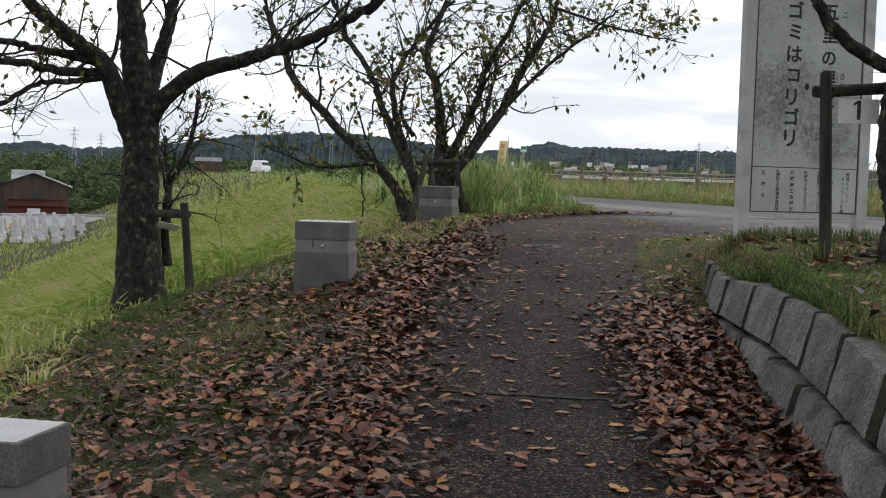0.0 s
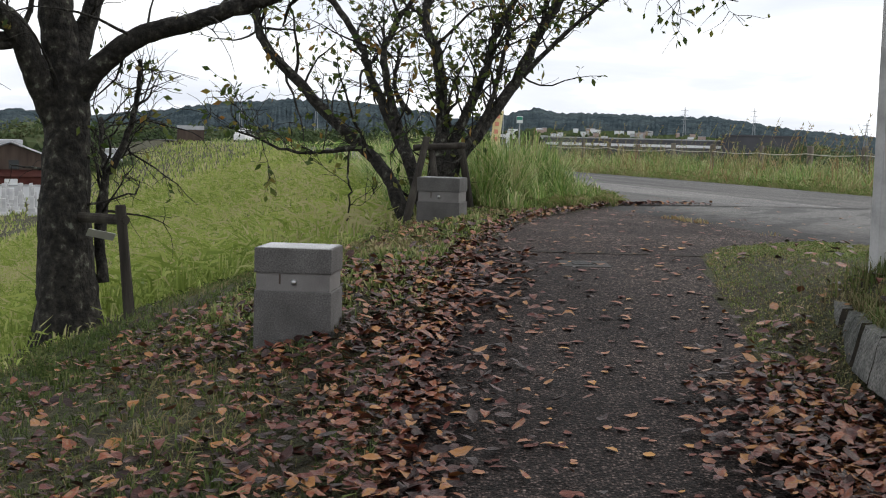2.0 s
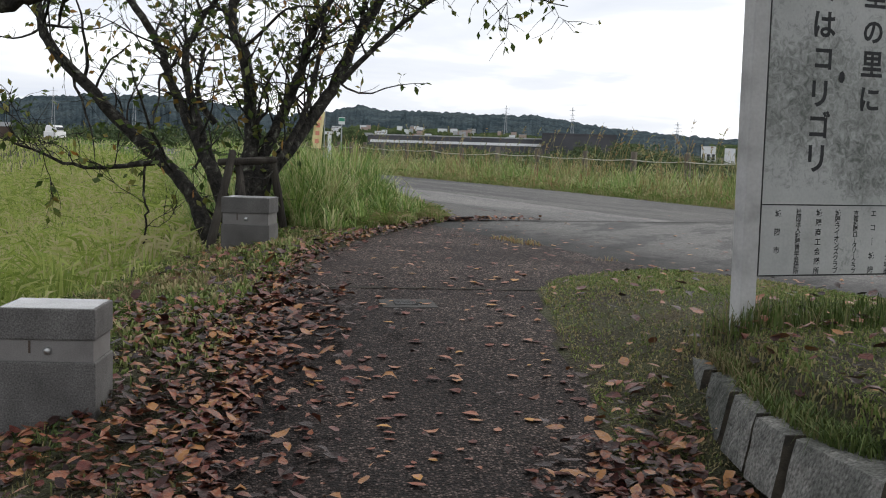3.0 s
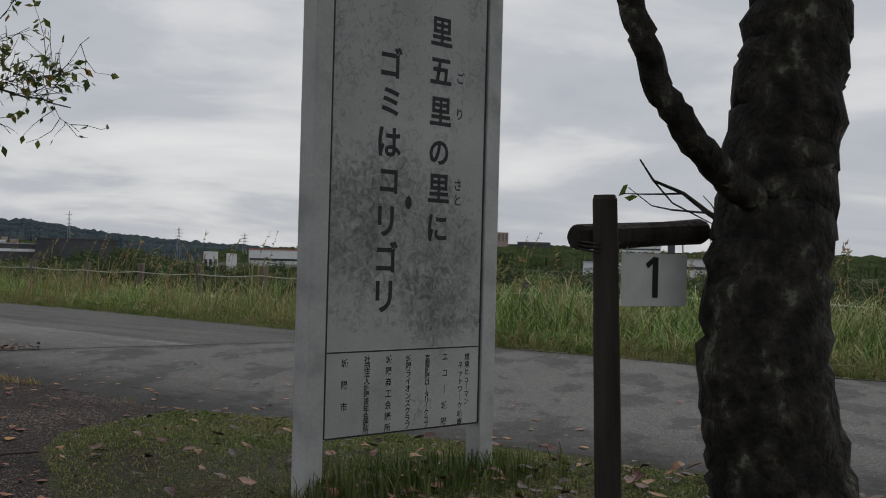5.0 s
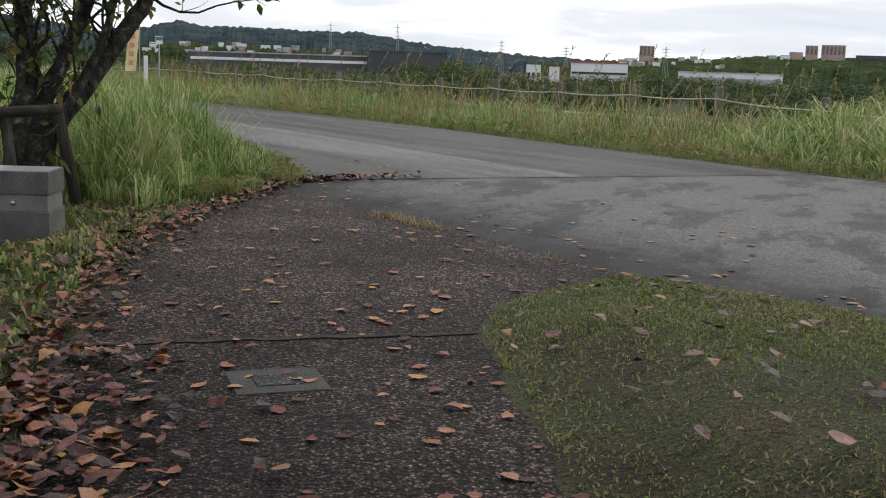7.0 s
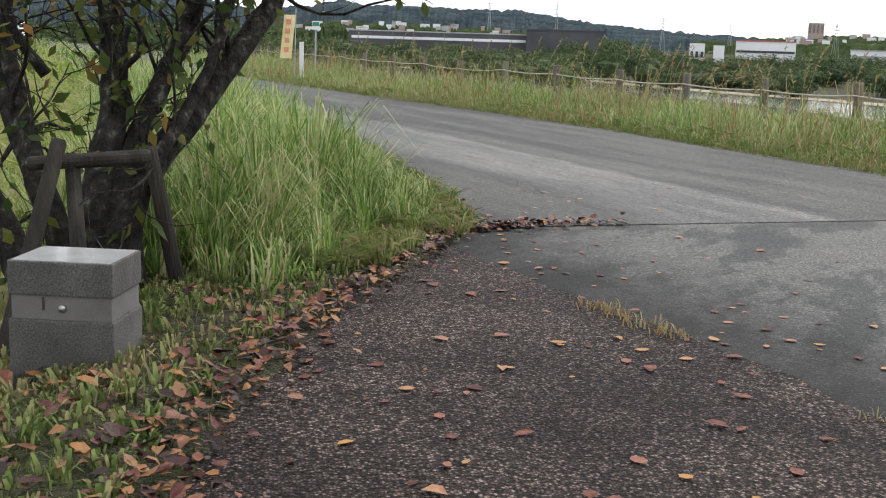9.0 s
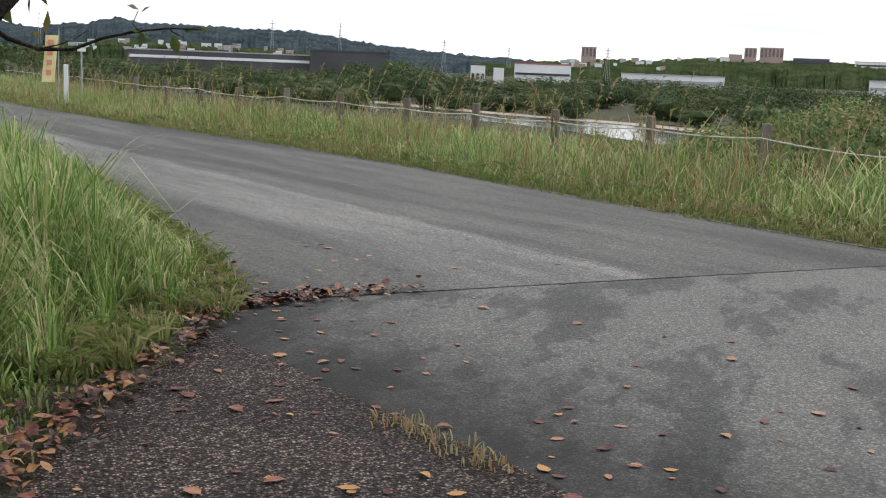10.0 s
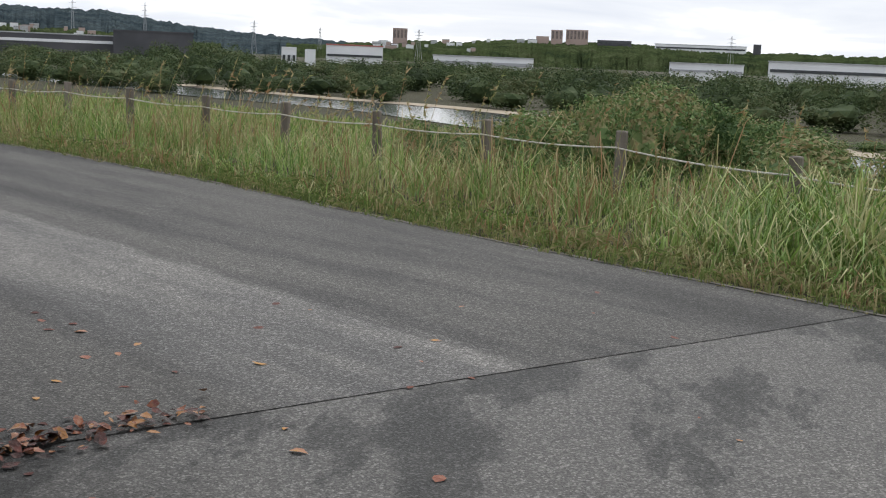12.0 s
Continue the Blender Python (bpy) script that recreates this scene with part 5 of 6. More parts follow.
# ---- fallen leaves ----
def litter(name, x, y, z, size, label, rng, lift=0.008, material=None, tilt=0.24):
    n = len(x)
    s = size * (0.45 + 0.9 * rng.random(n))
    a = rng.random(n) * 2 * np.pi
    wd = s * (0.26 + 0.15 * rng.random(n))
    curl = s * (0.13 if tilt > 0.1 else 0.06) * rng.standard_normal(n)
    fold = s * (0.01 + (0.12 if tilt > 0.1 else 0.05) * rng.random(n) ** 2)
    tx_, ty_ = tilt * rng.standard_normal(n), tilt * rng.standard_normal(n)

    def P(u, w, k):
        lx, ly = s * u, wd * w
        X = np.cos(a) * lx - np.sin(a) * ly
        Y = np.sin(a) * lx + np.cos(a) * ly
        Z = np.abs(u) ** 2 * 4 * curl + fold * abs(w) * k + tx_ * lx + ty_ * ly
        return np.stack([x + X, y + Y, Z], -1)
    pts = np.stack([P(-0.5, 0, 0), P(-0.2, 0.85, 1), P(-0.15, 0, 0), P(-0.2, -0.85, 1), P(0.18, 0.8, 1), P(0.18, 0, 0), P(0.18, -0.8, 1), P(0.52, 0, 0)], 1)
    pts[:, :, 2] += (z + lift - pts[:, :, 2].min(1) * 0.9)[:, None]
    k = np.arange(n)[:, None] * 8
    f = np.concatenate([k + t for t in ([0, 2, 1], [0, 3, 2], [1, 2, 5], [1, 5, 4], [2, 3, 6], [2, 6, 5], [4, 5, 7], [5, 6, 7])])
    return tagged(arr_mesh(name, pts.reshape(-1, 3), f, material or M_LEAF_FALL), label, "leaves", kind="stuff")


def surf_z(x, y):
    p = (x > path_l(y)) & (x < path_r(y)) & (y < 15.2)
    r = (x > road_n(y)) & (x < road_f(y)) & ~p
    return np.where(p, ramp_z(y) + 0.011, np.where(r, road_z(x, y), ground_z(x, y)))


def litter_on(name, n, x0, x1, y0, y1, keep, size, label, lift=0.008, pile=0.0, material=None):
    x, y = scatter(n, x0, x1, y0, y1, keep, rg)
    litter(name, x, y, surf_z(x, y) + pile * rg.random(len(x)), size, label, rg, lift, material, 0.05 if material else 0.24)


litter_on("fallen_leaves", 29000, -3.4, 0.3, 1.5, 10.2, lambda x, y: (x < path_l(y) + 0.10) & (rg.random(len(x)) < np.clip(0.42 + 0.5 * bumpy(x, y, 1.1, 1.0) + 0.5 * np.exp(-(path_l(y) - x) / 0.5), 0.06, 1) * np.clip(1.3 - (path_l(y) - x) / 3.2 - np.maximum(y - 8, 0) * 0.25, 0, 1)), 0.058, "dense red-brown fallen leaves on the grass beside the path", 0.012, 0.035)
litter_on("fallen_leaves", 9000, -0.9, 0.8, 2.0, 10.6, lambda x, y: (np.abs(x - path_l(y) - 0.02) < 0.30 * np.abs(rg.standard_normal(len(x)))), 0.064, "drift of fallen leaves along the path edge", 0.008, 0.03)
litter_on("fallen_leaves", 24000, 0.8, 1.95, 1.0, 8.6, lambda x, y: (x > path_r(y) - 0.18 * np.abs(rg.standard_normal(len(x)))) & (x < np.where(y < 7.2, wall_x(y) + 0.05, path_r(y) + 0.30)) & (rg.random(len(x)) < np.clip((8.0 - y) / 1.5, 0.04, 1)), 0.06, "deep drift of brown leaves against the stone wall", 0.008, 0.06)
litter_on("fallen_leaves", 950, -0.4, 2.2, 2.0, 11.5, lambda x, y: (x > path_l(y)) & (x < path_r(y)), 0.062, "scattered faded leaves lying on the footpath", 0.004, material=M_LEAF_PALE)
litter_on("fallen_leaves", 150, 0.2, 2.9, 11.4, 15.2, lambda x, y: (x > path_l(y)) & (x < path_r(y)), 0.062, "scattered faded leaves lying on the footpath", 0.004, material=M_LEAF_PALE)
litter_on("fallen_leaves", 900, 1.8, 6.5, 9, 18, lambda x, y: (x > road_n(y)) & (rg.random(len(x)) < np.exp(-(x - road_n(y)) / 1.1)), 0.055, "scattered faded leaves lying on the road", 0.004, material=M_LEAF_PALE)
litter_on("fallen_leaves", 16000, 0.0, 2.4, 10.4, 17, lambda x, y: np.abs(x - np.where(y < 15.2, path_l(y), road_n(y)) + 0.08) < 0.12 * np.abs(rg.standard_normal(len(x))), 0.052, "drift of reddish leaves along the grass edge", 0.008, 0.03)
litter_on("fallen_leaves", 4500, 1.9, 3.2, 15.6, 16.4, lambda x, y: (np.abs(y - 15.75 - 0.2 * (x - 2.1)) < 0.10 * np.abs(rg.standard_normal(len(x)))) & (rg.random(len(x)) < np.exp(-(x - 2.0) / 0.5)), 0.055, "drift of leaves along the road crack", 0.008, 0.02)
litter_on("fallen_leaves", 3600, 1.5, 5.0, 3.5, 11.5, lambda x, y: off(x, y) & (x > np.where(y < 7.2, wall_x(y) + 0.3, path_r(y) + 0.05)) & (rg.random(len(x)) < np.where(y < 8.4, 0.8, 0.2)), 0.064, "scattered curled leaves on the lawn", 0.03)
litter_on("fallen_leaves", 1500, -1.4, 1.2, 9.2, 14, lambda x, y: (x < path_l(y) - 0.1) & (x > crest_l(y) - 1.2) & (bumpy(x, y, 1.4, 2.0) > -0.2), 0.064, "scattered leaves among low weeds", 0.03)
litter_on("dry_litter", 2500, 4, 12, 9, 22, lambda x, y: (np.abs(x - road_f(y) - 0.25) < 0.25 * np.abs(rg.standard_normal(len(x)))) & (y < 16), 0.06, "brown dead plant litter along the road edge", 0.01, 0.03)


# ---- the distance ----
EX, EY, EZ = 1.0, 10.0, 2.4


def far(az, dist, el=None):
    a = radians(az)
    x, y = EX + dist * math.sin(a), EY + dist * math.cos(a)
    return (x, y, PLAIN_Z if el is None else EZ + dist * math.tan(radians(el)))


def hill(name, profile, dist, depth, material, label, rough=0.05, seed=0.0):
    """A ridge with a wooded, uneven skyline; profile gives azimuth and elevation in degrees."""
    az = np.arange(profile[0][0], profile[-1][0] + 0.01, 0.06)
    el = np.interp(az, [p[0] for p in profile], [p[1] for p in profile])
    rng = np.random.default_rng(int(dist))
    jag = np.convolve(rng.standard_normal(len(az)), np.ones(3) / 3, "same") * rough + np.convolve(rng.standard_normal(len(az)), np.ones(15) / 15, "same") * rough * 1.5
    rows = []
    for t, k in ((0.0, -0.25), (0.25, 0.35), (0.5, 0.68), (0.75, 0.88), (0.95, 0.985), (1.0, 1.0), (1.3, 0.4)):
        d = dist + depth * t + 12 * rng.standard_normal(len(az)) * (t < 0.94)
        h = EZ + d * np.tan(np.radians((el + jag * (t > 0.9)) * k + 0.02 * rng.standard_normal(len(az)) * (0.1 < t < 0.9)))
        rows.append(np.stack([EX + d * np.sin(np.radians(az)), EY + d * np.cos(np.radians(az)), np.maximum(h, PLAIN_Z - 1) if k > 0 else np.full(len(az), PLAIN_Z - 1)], -1))
    n = len(az)
    i = (np.arange(len(rows) - 1)[:, None] * n + np.arange(n - 1)[None]).ravel()
    ob = arr_mesh(name, np.vstack(rows), np.stack([i, i + 1, i + n + 1, i + n], -1), material, smooth=True)
    return tagged(ob, label, "hill", kind="structure")


# the two farthest ranges wear the haze-tinted hill colour
hill("backdrop_hill", [(-40, 0.7), (-26, 0.8), (-20.5, 0.88), (-19, 1.06), (-17.3, 0.81), (-15.5, 0.87), (-11.9, 1.31), (-9.8, 1.65), (-7.1, 1.84), (-5, 1.94), (-2.3, 1.75), (-0.6, 1.53), (1.9, 1.1), (4, 0.8), (8, 0.3)], 2300, 500, M_HILL_HAZED, "wooded hill range far away, blue-green haze put into its colour")
hill("backdrop_hill", [(0.5, 0.9), (3.2, 1.40), (5.4, 1.72), (6.6, 1.56), (9.1, 1.55), (11.6, 1.54), (13.9, 1.46), (15, 1.36), (17, 1.05), (19.5, 0.81), (23.8, 0.59), (27, 0.5), (31, 0.3)], 2000, 500, M_HILL_HAZED, "dark wooded ridge falling towards the town, haze put into its colour")
hill("backdrop_low_hill", [(22, 0.3), (26, 0.55), (28.5, 0.72), (30.3, 0.72), (32, 0.9), (34, 0.98), (38, 0.98), (42, 0.85), (44, 0.8), (48, 0.75), (52, 0.8), (60, 0.8), (75, 0.6)], 1500, 400, M_HILL_NEAR, "low green wooded hill behind the town", 0.05)
hill("backdrop_low_hill", [(-1, 0.0), (2, 0.45), (5, 0.75), (9, 0.72), (13, 0.55), (16, 0.35), (19, 0.2)], 1500, 200, M_HILL_NEAR, "lower wooded foothill with houses", 0.05)


low_el = curve([(22, 0.3), (26, 0.55), (28.5, 0.72), (30.3, 0.72), (32, 0.9), (34, 0.98), (38, 0.98), (42, 0.85), (44, 0.8), (48, 0.75)])
foot_el = curve([(-1, 0.0), (2, 0.45), (5, 0.75), (9, 0.72), (13, 0.55), (16, 0.35), (19, 0.2)])
rise_k = curve([(0, -0.25), (0.25, 0.35), (0.5, 0.68), (0.75, 0.88), (1, 1)])


def crown_cluster(rng, n, rx, rz, size):
    """Clumped leaf cards filling an uneven crown about the origin, standing on its base."""
    m = 34
    cc = rng.standard_normal((m, 3))
    cc /= np.linalg.norm(cc, axis=1)[:, None]
    cc *= (rng.random(m) ** 0.45)[:, None] * np.array([rx, rx, rz]) * 0.78
    own = rng.integers(0, m, n)
    d = rng.standard_normal((n, 3))
    d /= np.linalg.norm(d, axis=1)[:, None]
    p = cc[own] + d * np.array([rx, rx, rz]) * 0.34 * (0.7 + 0.4 * rng.random((n, 1)))
    p[:, 2] = np.abs(p[:, 2] + rz * 0.75) * 0.98
    nrm = d + 0.5 * rng.standard_normal((n, 3)) + np.array([0, 0, 0.3])
    nrm /= np.linalg.norm(nrm, axis=1)[:, None]
    u = np.cross(nrm, rng.standard_normal((n, 3)))
    u /= np.linalg.norm(u, axis=1)[:, None]
    w = np.cross(nrm, u)
    s = (size * (0.5 + rng.random(n)))[:, None]
    return np.stack([p - u * s, p + w * s * 1.1, p + u * s], 1)


def crown_heart(rng):
    """The dense uneven inside of a crown: lumpy triangles standing on its base."""
    bm = bmesh.new()
    bmesh.ops.create_icosphere(bm, subdivisions=2, radius=1.0)
    lumps = rng.standard_normal((9, 3))
    lumps /= np.linalg.norm(lumps, axis=1)[:, None]
    co = {}
    for v in bm.verts:
        p = np.array(v.co)
        r = 0.40 + 0.28 * max(0.0, float((lumps @ p).max()) - 0.6) / 0.4
        co[v.index] = (p[0] * r, p[1] * r, p[2] * r * 0.9 + 0.66)
    tri = np.array([[co[v.index] for v in f.verts] for f in bm.faces])
    bm.free()
    return tri


def woods(name, spots, material, label, seed, n=420, size=0.45):
    rng = np.random.default_rng(seed)
    kinds = [np.vstack([crown_cluster(rng, n, 1.0, 1.0, size), crown_heart(rng)]) for _ in range(7)]
    v = []
    for x, y, z, r, h in spots:
        q = kinds[int(rng.integers(0, 7))].reshape(-1, 3).copy()
        a = rng.random() * 6.28
        q = q @ np.array([[math.cos(a), math.sin(a), 0], [-math.sin(a), math.cos(a), 0], [0, 0, 1]])
        v.append(q * np.array([r, r, h / 1.75]) + np.array([x, y, z]))
    v = np.vstack(v)
    ob = arr_mesh(name, v, np.arange(len(v)).reshape(-1, 3), material)
    return tagged(ob, label, "woods", kind="stuff")


rt = random.Random(9)
top_el = curve([(-2, 0.0), (4.2, 0.02), (9.1, -0.03), (14.2, -0.2), (15.5, 0.15), (16.5, 0.30), (18.4, 0.42), (19.8, 0.2), (20.6, -0.05), (22.3, -0.3), (24, -0.14), (27.7, -0.1), (29, -0.06), (34, -0.06), (45, -0.05), (60, -0.05)])
near_d = curve([(-2, 240), (10, 230), (16, 190), (22, 190), (28, 178), (33, 165), (45, 150), (60, 140)])
spots = []
for i in range(340):
    az = rt.uniform(-1, 62)
    d = float(near_d(az)) * (rt.uniform(1.0, 1.7) if i % 3 else rt.uniform(1.8, 2.5))
    x, y, z = far(az, d)
    el = float(top_el(az)) + (rt.uniform(-0.2, 0.03) if d > 1.25 * float(near_d(az)) else rt.uniform(-0.95, -0.15))
    h = max(3.0, EZ + d * math.tan(radians(el)) - PLAIN_Z)
    spots.append((x, y, z, rt.uniform(3.2, 5.5) * (1 if d < 330 else 1.7), h))
woods("far_woods", spots, M_WOODS, "dense dark green trees on the far river bank", 1, 1400, 0.053)
spots = []
for i in range(150):
    az = rt.uniform(18, 62)
    d = rt.uniform(62, 120)
    cen = math.exp(-((az - 39.5) / 5.0) ** 2)
    if rt.random() > 0.25 + cen:
        continue
    x, y, z = far(az, d)
    top = EZ + d * math.tan(radians(-2.6 + 2.1 * cen + rt.uniform(-0.5, 0.05)))
    h = max(1.4, top - z)
    spots.append((x, y, z, rt.uniform(2.0, 3.6), h))
woods("riverside_bushes", spots, M_BUSH, "leafy green bushes on the river flats", 2, 3000, 0.05)
spots = []
for i in range(210):
    az = rt.uniform(-34, 2)
    d = rt.uniform(190, 330)
    x, y, z = far(az, d)
    el = float(np.interp(az, [-34, -18, -14, -11, -8, -3.9, 0, 2], [0.5, 0.6, 0.75, 0.35, 0.4, 0.85, 0.8, 0.4])) - rt.random() ** 2 * 0.7
    spots.append((x, y, z, rt.uniform(3.5, 6), max(3, EZ + d * math.tan(radians(el)) - z)))
woods("far_woods", spots, M_WOODS, "dark trees beyond the embankment", 3, 800, 0.08)

riv = catmull([far(a, q) for a, q in ((2, 330), (12, 245), (20, 190), (27, 166), (33, 140), (42, 112), (52, 96), (70, 90))], 6)
rt_ = np.gradient(riv, axis=0)
rn_ = np.stack([-rt_[:, 1], rt_[:, 0], 0 * rt_[:, 0]], -1) / np.linalg.norm(rt_[:, :2], axis=1)[:, None]
for name_, o0, o1, lift_, m_, lab_, cat_ in (("water", -11, 9, 0.10, M_WATER, "shallow grey river crossing the flats", "river"), ("sand_bank", 8.5, 15, 0.16, M_SAND, "pale sand bank along the river", "sand bank")):
    v_ = np.vstack([riv + rn_ * o0, riv + rn_ * o1]) + np.array([0, 0, lift_])
    i_ = np.arange(len(riv) - 1)
    tagged(arr_mesh(name_, v_, np.stack([i_, i_ + len(riv), i_ + len(riv) + 1, i_ + 1], -1), m_), lab_, cat_, kind="structure")


def far_building(name, az0, az1, el_top, dist, depth, material, label, cat, bands=(), roof=None, cols=0, rows=0, base=None):
    """A distant block facing the viewer: walls, roof slab and window strips standing on the plain."""
    a = (az0 + az1) / 2
    x, y, _ = far(a, dist)
    wdt = 2 * dist * math.tan(radians((az1 - az0) / 2))
    foot = PLAIN_Z if base is None else EZ + dist * math.tan(radians(float(low_el(a)) * 0.86 - 0.10 if base is True else base))
    h = EZ + dist * math.tan(radians(el_top)) - foot
    t = empty(name, x, y, foot, -a)
    wall = part("wall", box_bm(wdt, depth, h, 0, depth / 2, 0), material, t)
    part("roof", box_bm(wdt * 1.01, depth * 1.02, h * 0.03 + 0.3, 0, depth / 2, h + 0.02), roof or material, t)
    for z0, z1, m in bands:
        part("window_band", box_bm(wdt * 0.97, 0.4, (z1 - z0) * h, 0, -0.25, z0 * h), m, wall)
    for c in range(cols):
        for r in range(rows):
            part("window", box_bm(wdt / cols * 0.55, 0.4, h * 0.5 / rows * 0.5, (c + 0.5 - cols / 2) * wdt / cols, -0.22, h * (0.48 + 0.5 * r / rows)), M_GLASS, wall)
    return tagged(t, label, cat)


far_building("factory_building", 5.6, 14.2, 0.33, 700, 30, M_GREYWALL, "long low dark factory with pale strip", "factory", [(0.62, 0.76, M_WHITEWALL)], M_ROOFTILE)
far_building("factory_building", 14.1, 17.7, 0.60, 690, 40, M_GREYWALL, "dark grey windowless factory block", "factory")
far_building("white_building", 21.8, 22.5, 0.12, 420, 12, M_WHITEWALL, "small white building beyond the trees", "building", (), None, 3, 1)
far_building("white_building", 22.9, 23.4, 0.05, 420, 10, M_WHITEWALL, "small white shed beyond the trees", "building")
far_building("warehouse", 23.9, 26.6, 0.36, 620, 30, M_WHITEWALL, "white warehouse with red roof edge", "warehouse", [(0.5, 0.6, M_GLASS)], M_ROOFRED)
far_building("apartment_tower", 27.05, 27.75, 1.25, 1792, 20, M_BEIGEWALL, "tall pinkish apartment tower on the skyline", "apartment tower", (), None, 4, 9, base=True)
far_building("apartment_tower", 34.6, 35.15, 1.46, 1792, 20, M_BEIGEWALL, "tall brown apartment tower on the ridge", "apartment tower", (), None, 3, 9, base=True)
far_building("apartment_tower", 35.3, 36.35, 1.50, 1792, 20, M_BEIGEWALL, "broad brown apartment tower on the ridge", "apartment tower", (), None, 6, 9, base=True)
far_building("apartment_block", 33.9, 34.5, 1.15, 1792, 20, M_BEIGEWALL, "lower brown apartment block beside the towers", "apartment block", base=True)
far_building("warehouse", 29.0, 33.8, 0.06, 520, 30, M_WHITEWALL, "long low white warehouse row", "warehouse", [(0.55, 0.75, M_STEELGREY)], M_ROOFTILE)
far_building("warehouse", 39.5, 43.7, 1.02, 1792, 40, M_WHITEWALL, "pale industrial hall on the hill", "warehouse", [(0.5, 0.7, M_GLASS)], M_ROOFTILE, base=True)
far_building("warehouse", 44.7, 50.2, 0.38, 560, 40, M_WHITEWALL, "large white warehouse with blue-grey roof", "warehouse", [(0.6, 0.72, M_GLASS)], M_ROOFTILE)
far_building("warehouse", 40.2, 43.6, 0.15, 560, 40, M_WHITEWALL, "low white factory hall", "warehouse", [(0.6, 0.7, M_STEELGREY)], M_ROOFTILE)
far_building("apartment_block", 44.0, 44.35, 1.13, 1792, 20, M_GREYWALL, "small grey block on the hill", "apartment block", base=True)
far_building("apartment_block", 36.8, 38.4, 1.08, 1792, 20, M_GREYWALL, "long grey block on the ridge", "apartment block", [(0.6, 0.8, M_GLASS)], base=True)
for i in range(60):
    t_ = rt.uniform(0.3, 0.85)
    if i % 5 < 3:
        az = rt.uniform(2.5, 13)
        d, ground_el = 1500 + 200 * t_ - 8, float(foot_el(az)) * float(rise_k(t_))
    else:
        az = rt.choice([rt.uniform(26, 34), rt.uniform(26, 31)])
        d, ground_el = 1500 + 400 * t_ - 8, float(low_el(az)) * float(rise_k(t_))
    w = rt.uniform(0.15, 0.5)
    far_building("town_house", az, az + w, ground_el + rt.uniform(0.10, 0.18), d, 10, rt.choice([M_WHITEWALL, M_WHITEWALL, M_BEIGEWALL, M_ROOFTILE]), "pale town house among distant trees", "house", (), rt.choice([M_ROOFTILE, M_GREYWALL]), base=ground_el - 0.1)["group"] = "distant town houses"


def pylon(az, dist, el):
    x, y, z = far(az, dist, el)
    t = empty("power_pylon", x, y, PLAIN_Z)
    h = z - PLAIN_Z
    for sx in (-1, 1):
        for sy in (-1, 1):
            Tubes().add(np.array([(sx * 3.2, sy * 3.2, 0), (sx * 1.1, sy * 1.1, h * 0.7), (sx * 0.3, sy * 0.3, h)]), np.array([0.22, 0.2, 0.15]), 4).make("leg", M_STEELGREY, t)
    for k in (0.72, 0.82, 0.92):
        Tubes().add(np.array([(-6, 0, h * k), (0, 0, h * (k + 0.01)), (6, 0, h * k)]), np.array([0.15, 0.35, 0.15]), 4).make("cross_arm", M_STEELGREY, t)
    return tagged(t, "grey steel lattice power pylon on the skyline", "pylon", "power pylons")


for az, d, el in ((-17.4, 1500, 1.75), (-16.2, 1700, 1.5), (-9.0, 1900, 2.1), (-5.4, 1900, 2.2), (-0.4, 1950, 2.0), (1.8, 1950, 1.9), (12.3, 1900, 1.95), (15.5, 1900, 1.95), (20.5, 1700, 1.35), (23.6, 1600, 1.15), (28.3, 1400, 1.25), (43.0, 1300, 1.5)):
    pylon(az, d, el)


# ---- below the embankment: cemetery, old house, sheds ----
def old_house(x, y, rz):
    t = empty("old_house", x, y, PLAIN_Z, rz)
    part("wall", box_bm(7.2, 7, 4.1, 0, 3.5, 0), M_OLDWOOD, t)
    g = bmesh.new()
    p = [g.verts.new(c) for c in ((-4, -0.5, 3.95), (0.1, -0.5, 5.4), (4.1, -0.5, 3.85), (-4, 7.5, 3.95), (0.1, 7.5, 5.4), (4.1, 7.5, 3.85))]
    for f in ((0, 1, 4, 3), (1, 2, 5, 4)):
        g.faces.new([p[i] for i in f])
    bmesh.ops.solidify(g, geom=g.faces[:], thickness=0.18)
    part("roof", g, M_ROOFTILE, t, "pale corrugated roof")
    gb = bmesh.new()
    q = [gb.verts.new(c) for c in ((-3.6, -0.02, 4.05), (3.6, -0.02, 3.98), (0.1, -0.02, 5.25), (-3.6, 0.3, 4.05), (3.6, 0.3, 3.98), (0.1, 0.3, 5.25))]
    gb.faces.new((q[0], q[1], q[2]))
    gb.faces.new((q[3], q[5], q[4]))
    part("gable", gb, M_OLDWOOD, t)
    ann = part("lean_to", box_bm(6.0, 2.0, 1.9, 0.6, -1.2, 0), M_RUST, t, "rusty red sheet lean-to")
    part("window", box_bm(1.0, 0.1, 0.9, 0.4, -0.08, 2.6), M_GLASS, t)
    part("window", box_bm(1.3, 0.1, 0.8, 0.2, -2.23, 0.8), M_WHITEWALL, t, "pale boarded opening")
    lr = bmesh.new()
    c = [lr.verts.new(k) for k in ((-2.6, -2.5, 1.85), (3.8, -2.5, 1.85), (3.8, 0, 2.5), (-2.6, 0, 2.5))]
    lr.faces.new(c)
    bmesh.ops.solidify(lr, geom=lr.faces[:], thickness=0.1)
    part("lean_to_roof", lr, M_RUST, ann)
    return tagged(t, "weathered old timber house with ivy and rusty lean-to", "house")


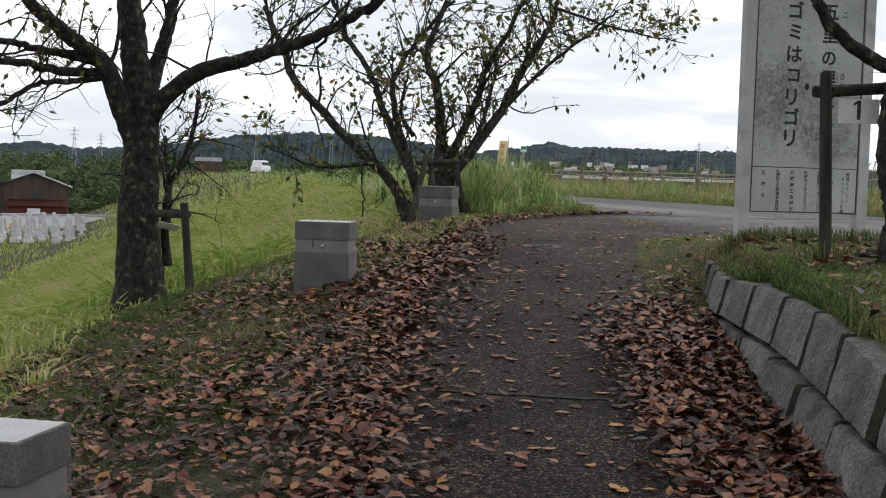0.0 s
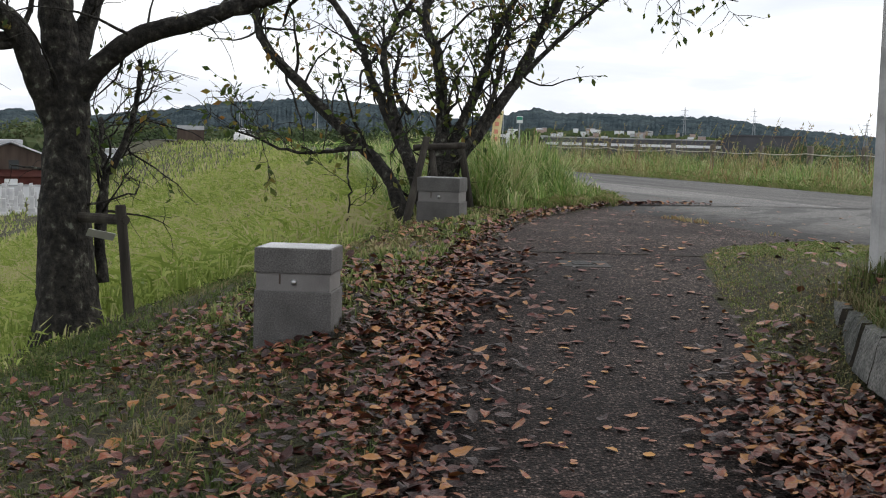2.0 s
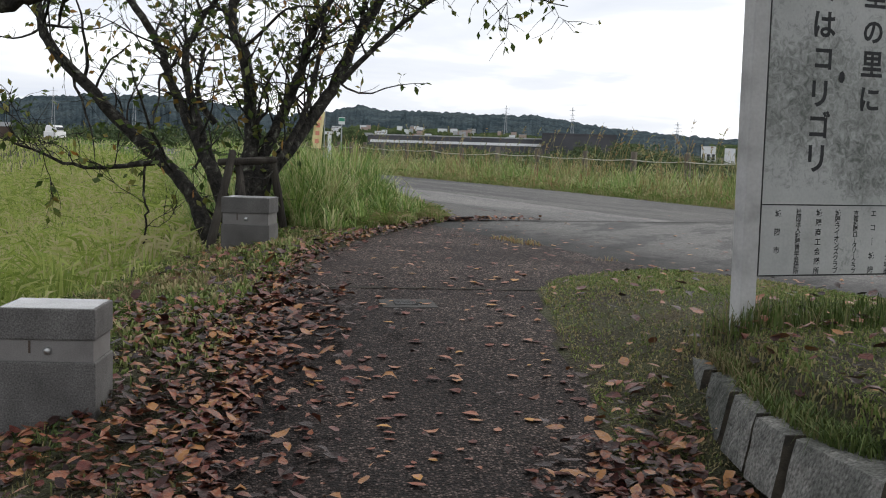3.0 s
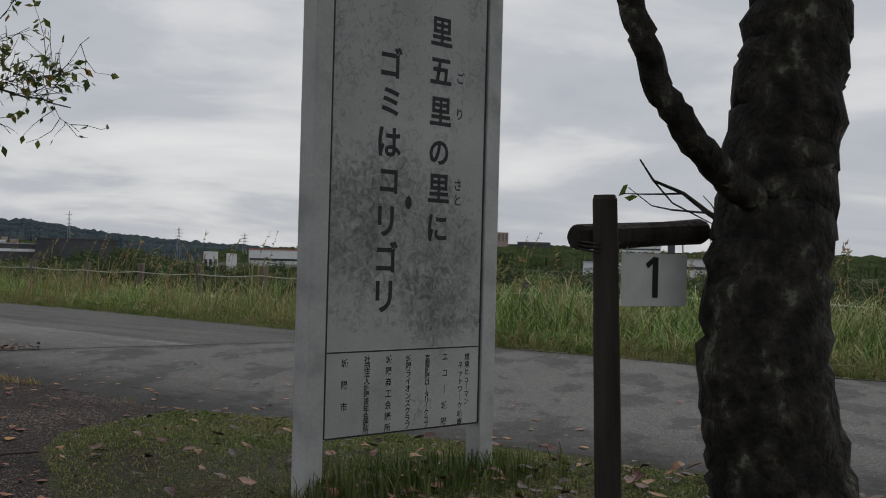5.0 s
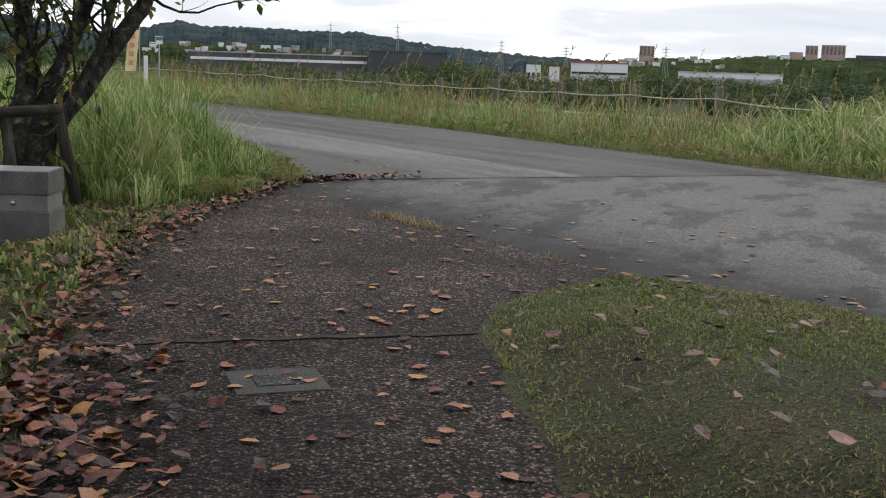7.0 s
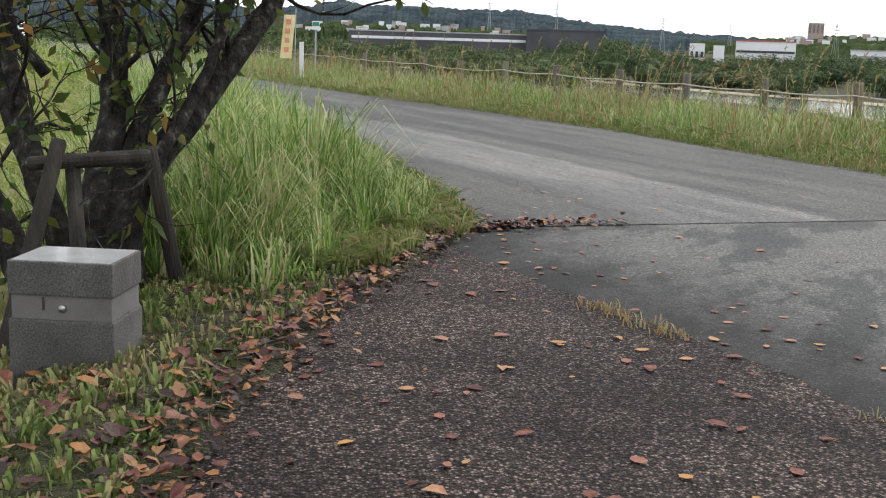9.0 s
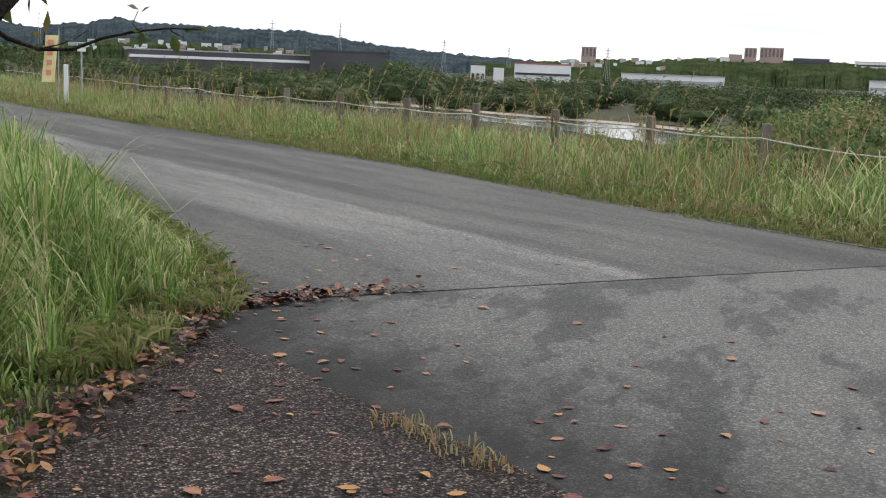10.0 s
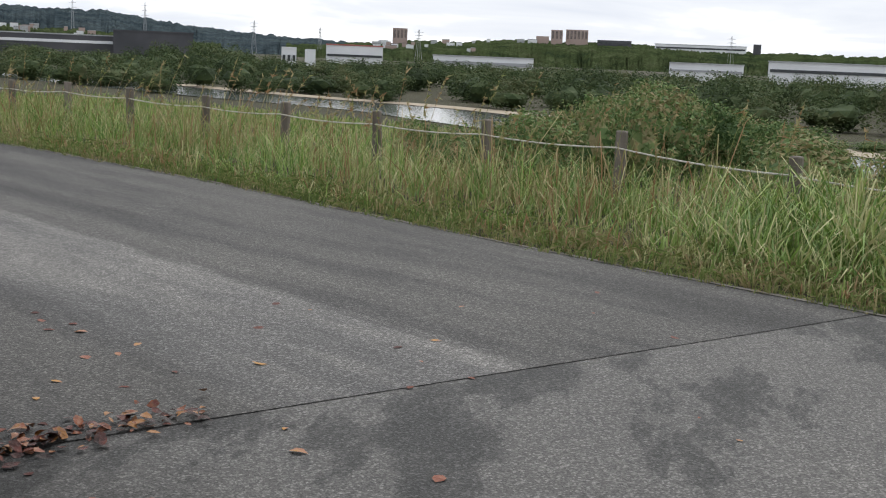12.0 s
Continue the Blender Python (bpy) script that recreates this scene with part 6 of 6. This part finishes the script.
old_house(-44.2, 128, 17)
far_building("shed", -21.8, -20.3, -0.9, 132, 8, M_WHITEWALL, "white-walled shed with pale roof", "shed", (), M_ROOFTILE)
far_building("shed", -16.4, -15.6, -1.2, 140, 8, M_WHITEWALL, "small white shed among bushes", "shed", (), M_ROOFTILE)
far_building("shed", -12.9, -11.6, 0.05, 150, 8, M_OLDWOOD, "small roofed house end beyond the slope", "house", (), M_ROOFTILE)
low = empty("block_wall", -36.5, 117, PLAIN_Z, 17)
tagged(low, "low white block wall behind the cemetery", "wall")
part("panel", box_bm(13, 0.3, 1.3, 0, 0, 0), M_WHITEWALL, low)
part("coping", box_bm(13.2, 0.5, 0.15, 0, 0, 1.3), M_ROOFTILE, low)

cem = random.Random(4)
gs = empty("gravestone", -36, 105, PLAIN_Z)
part("plinth", box_bm(0.75, 0.75, 0.35, 0, 0, 0, 0.03), M_TOMB, gs)
part("step", box_bm(0.5, 0.5, 0.3, 0, 0, 0.35, 0.03), M_TOMB, gs)
part("pillar", box_bm(0.28, 0.28, 0.95, 0, 0, 0.65, 0.02), M_TOMB, gs)
tagged(gs, "pale grey stone pillar gravestone in a crowded cemetery", "gravestone", "gravestones in the cemetery")
for r in range(9):
    for c in range(12):
        x = -40.5 + c * 1.15 + r * -0.0 + cem.uniform(-0.2, 0.2) - (r - 4) * 0.8 * -0.45
        y = 94 + r * 2.3 + cem.uniform(-0.3, 0.3)
        if cem.random() < 0.12 or float(ground_z(x, y)) > PLAIN_Z + 0.3:
            continue
        o = copy_thing(gs, pose(x, y, PLAIN_Z, 0, 0, cem.uniform(-6, 6) + 15))
        o.scale = (1, 1, cem.uniform(0.75, 1.25))
dig = empty("grave_flowers", -38.4, 106, PLAIN_Z)
part("bunch", box_bm(0.5, 0.4, 1.0, 0, 0, 0, 0.12), M_YELLOW, dig)
tagged(dig, "orange-yellow flowers standing among gravestones", "flowers")
spots = []
for i in range(70):
    az = rt.uniform(-19, -12)
    d = rt.uniform(118, 185)
    x, y, z = far(az, d)
    if abs(az + 18.6) < 2.0 and 120 < d < 140:
        continue
    spots.append((x, y, z, rt.uniform(1.6, 3.2), rt.uniform(2.2, 4.6) + max(0, d - 140) * 0.03))
woods("garden_trees", spots, M_WOODS, "dark green garden trees and hedges round the houses", 5, 800, 0.11)


# ---- banner and far vehicle ----
ban = empty("banner_flag", 2.22, 40.0, 1.0, 8)
tagged(ban, "yellow advertising banner with red print on a thin pole", "banner flag")
part("pole", log_bm((0.0, 0, 0), (0.03, 0, 1.9), 0.015, 0.012, 6), M_STEELGREY, ban)
fl = bmesh.new()
cols_, rows_ = 5, 9
grid = [[fl.verts.new((0.02 - 0.30 * c / cols_ - 0.10 * (1 - r / rows_), 0.03 * math.sin(c * 1.4 + r * 0.5), 0.62 + 1.12 * r / rows_)) for c in range(cols_ + 1)] for r in range(rows_ + 1)]
for r in range(rows_):
    for c in range(cols_):
        fl.faces.new((grid[r][c], grid[r][c + 1], grid[r + 1][c + 1], grid[r + 1][c]))
cloth = part("cloth", fl, M_FLAG, ban, "yellow cloth")
for k in range(4):
    part("print", box_bm(0.12, 0.01, 0.13, -0.17 - 0.02 * (3 - k), -0.05, 0.78 + 0.24 * k), M_FLAGRED, cloth, "red printed bar")


marker = empty("marker_post", 2.42, 40.3, 1.0)
tagged(marker, "short pale grey marker post in roadside grass", "marker post")
part("shaft", box_bm(0.11, 0.11, 1.15, 0, 0, -0.1, 0.015), M_WHITEWALL, marker)
rsign = empty("road_sign", 2.8, 40.5, 1.0)
tagged(rsign, "small green and white sign plate on a thin pole", "sign")
part("pole", log_bm((0, 0, -0.2), (0, 0, 1.6), 0.02, 0.02, 8), M_STEELGREY, rsign)
plate = part("plate", box_bm(0.2, 0.012, 0.22, 0, -0.03, 1.38, 0.003), M_WHITEWALL, rsign, "white plate")
part("green_panel", box_bm(0.18, 0.006, 0.1, 0, -0.04, 1.48), M_SIGNGREEN, plate, "green upper half")


def far_car(x, y, rz):
    z = float(ground_z(x, y))
    t = empty("van", x, y, z, rz)
    b = box_bm(3.4, 1.5, 0.75, 0, 0, 0.28, 0.12)
    part("body", b, M_CAR, t)
    part("cabin", box_bm(2.6, 1.4, 0.75, -0.2, 0, 1.0, 0.15, taper=0.12), M_CAR, t)
    part("window", box_bm(2.2, 1.42, 0.4, -0.2, 0, 1.15, 0.05), M_GLASS, t)
    for sx in (-1.1, 1.1):
        for sy in (-0.7, 0.7):
            part("wheel", log_bm((sx, sy - 0.08, 0.28), (sx, sy + 0.08, 0.28), 0.28, 0.28, 14), M_TYRE, t)
    return tagged(t, "small white van parked far along the embankment", "van")


far_car(-22.9, 150, 78)
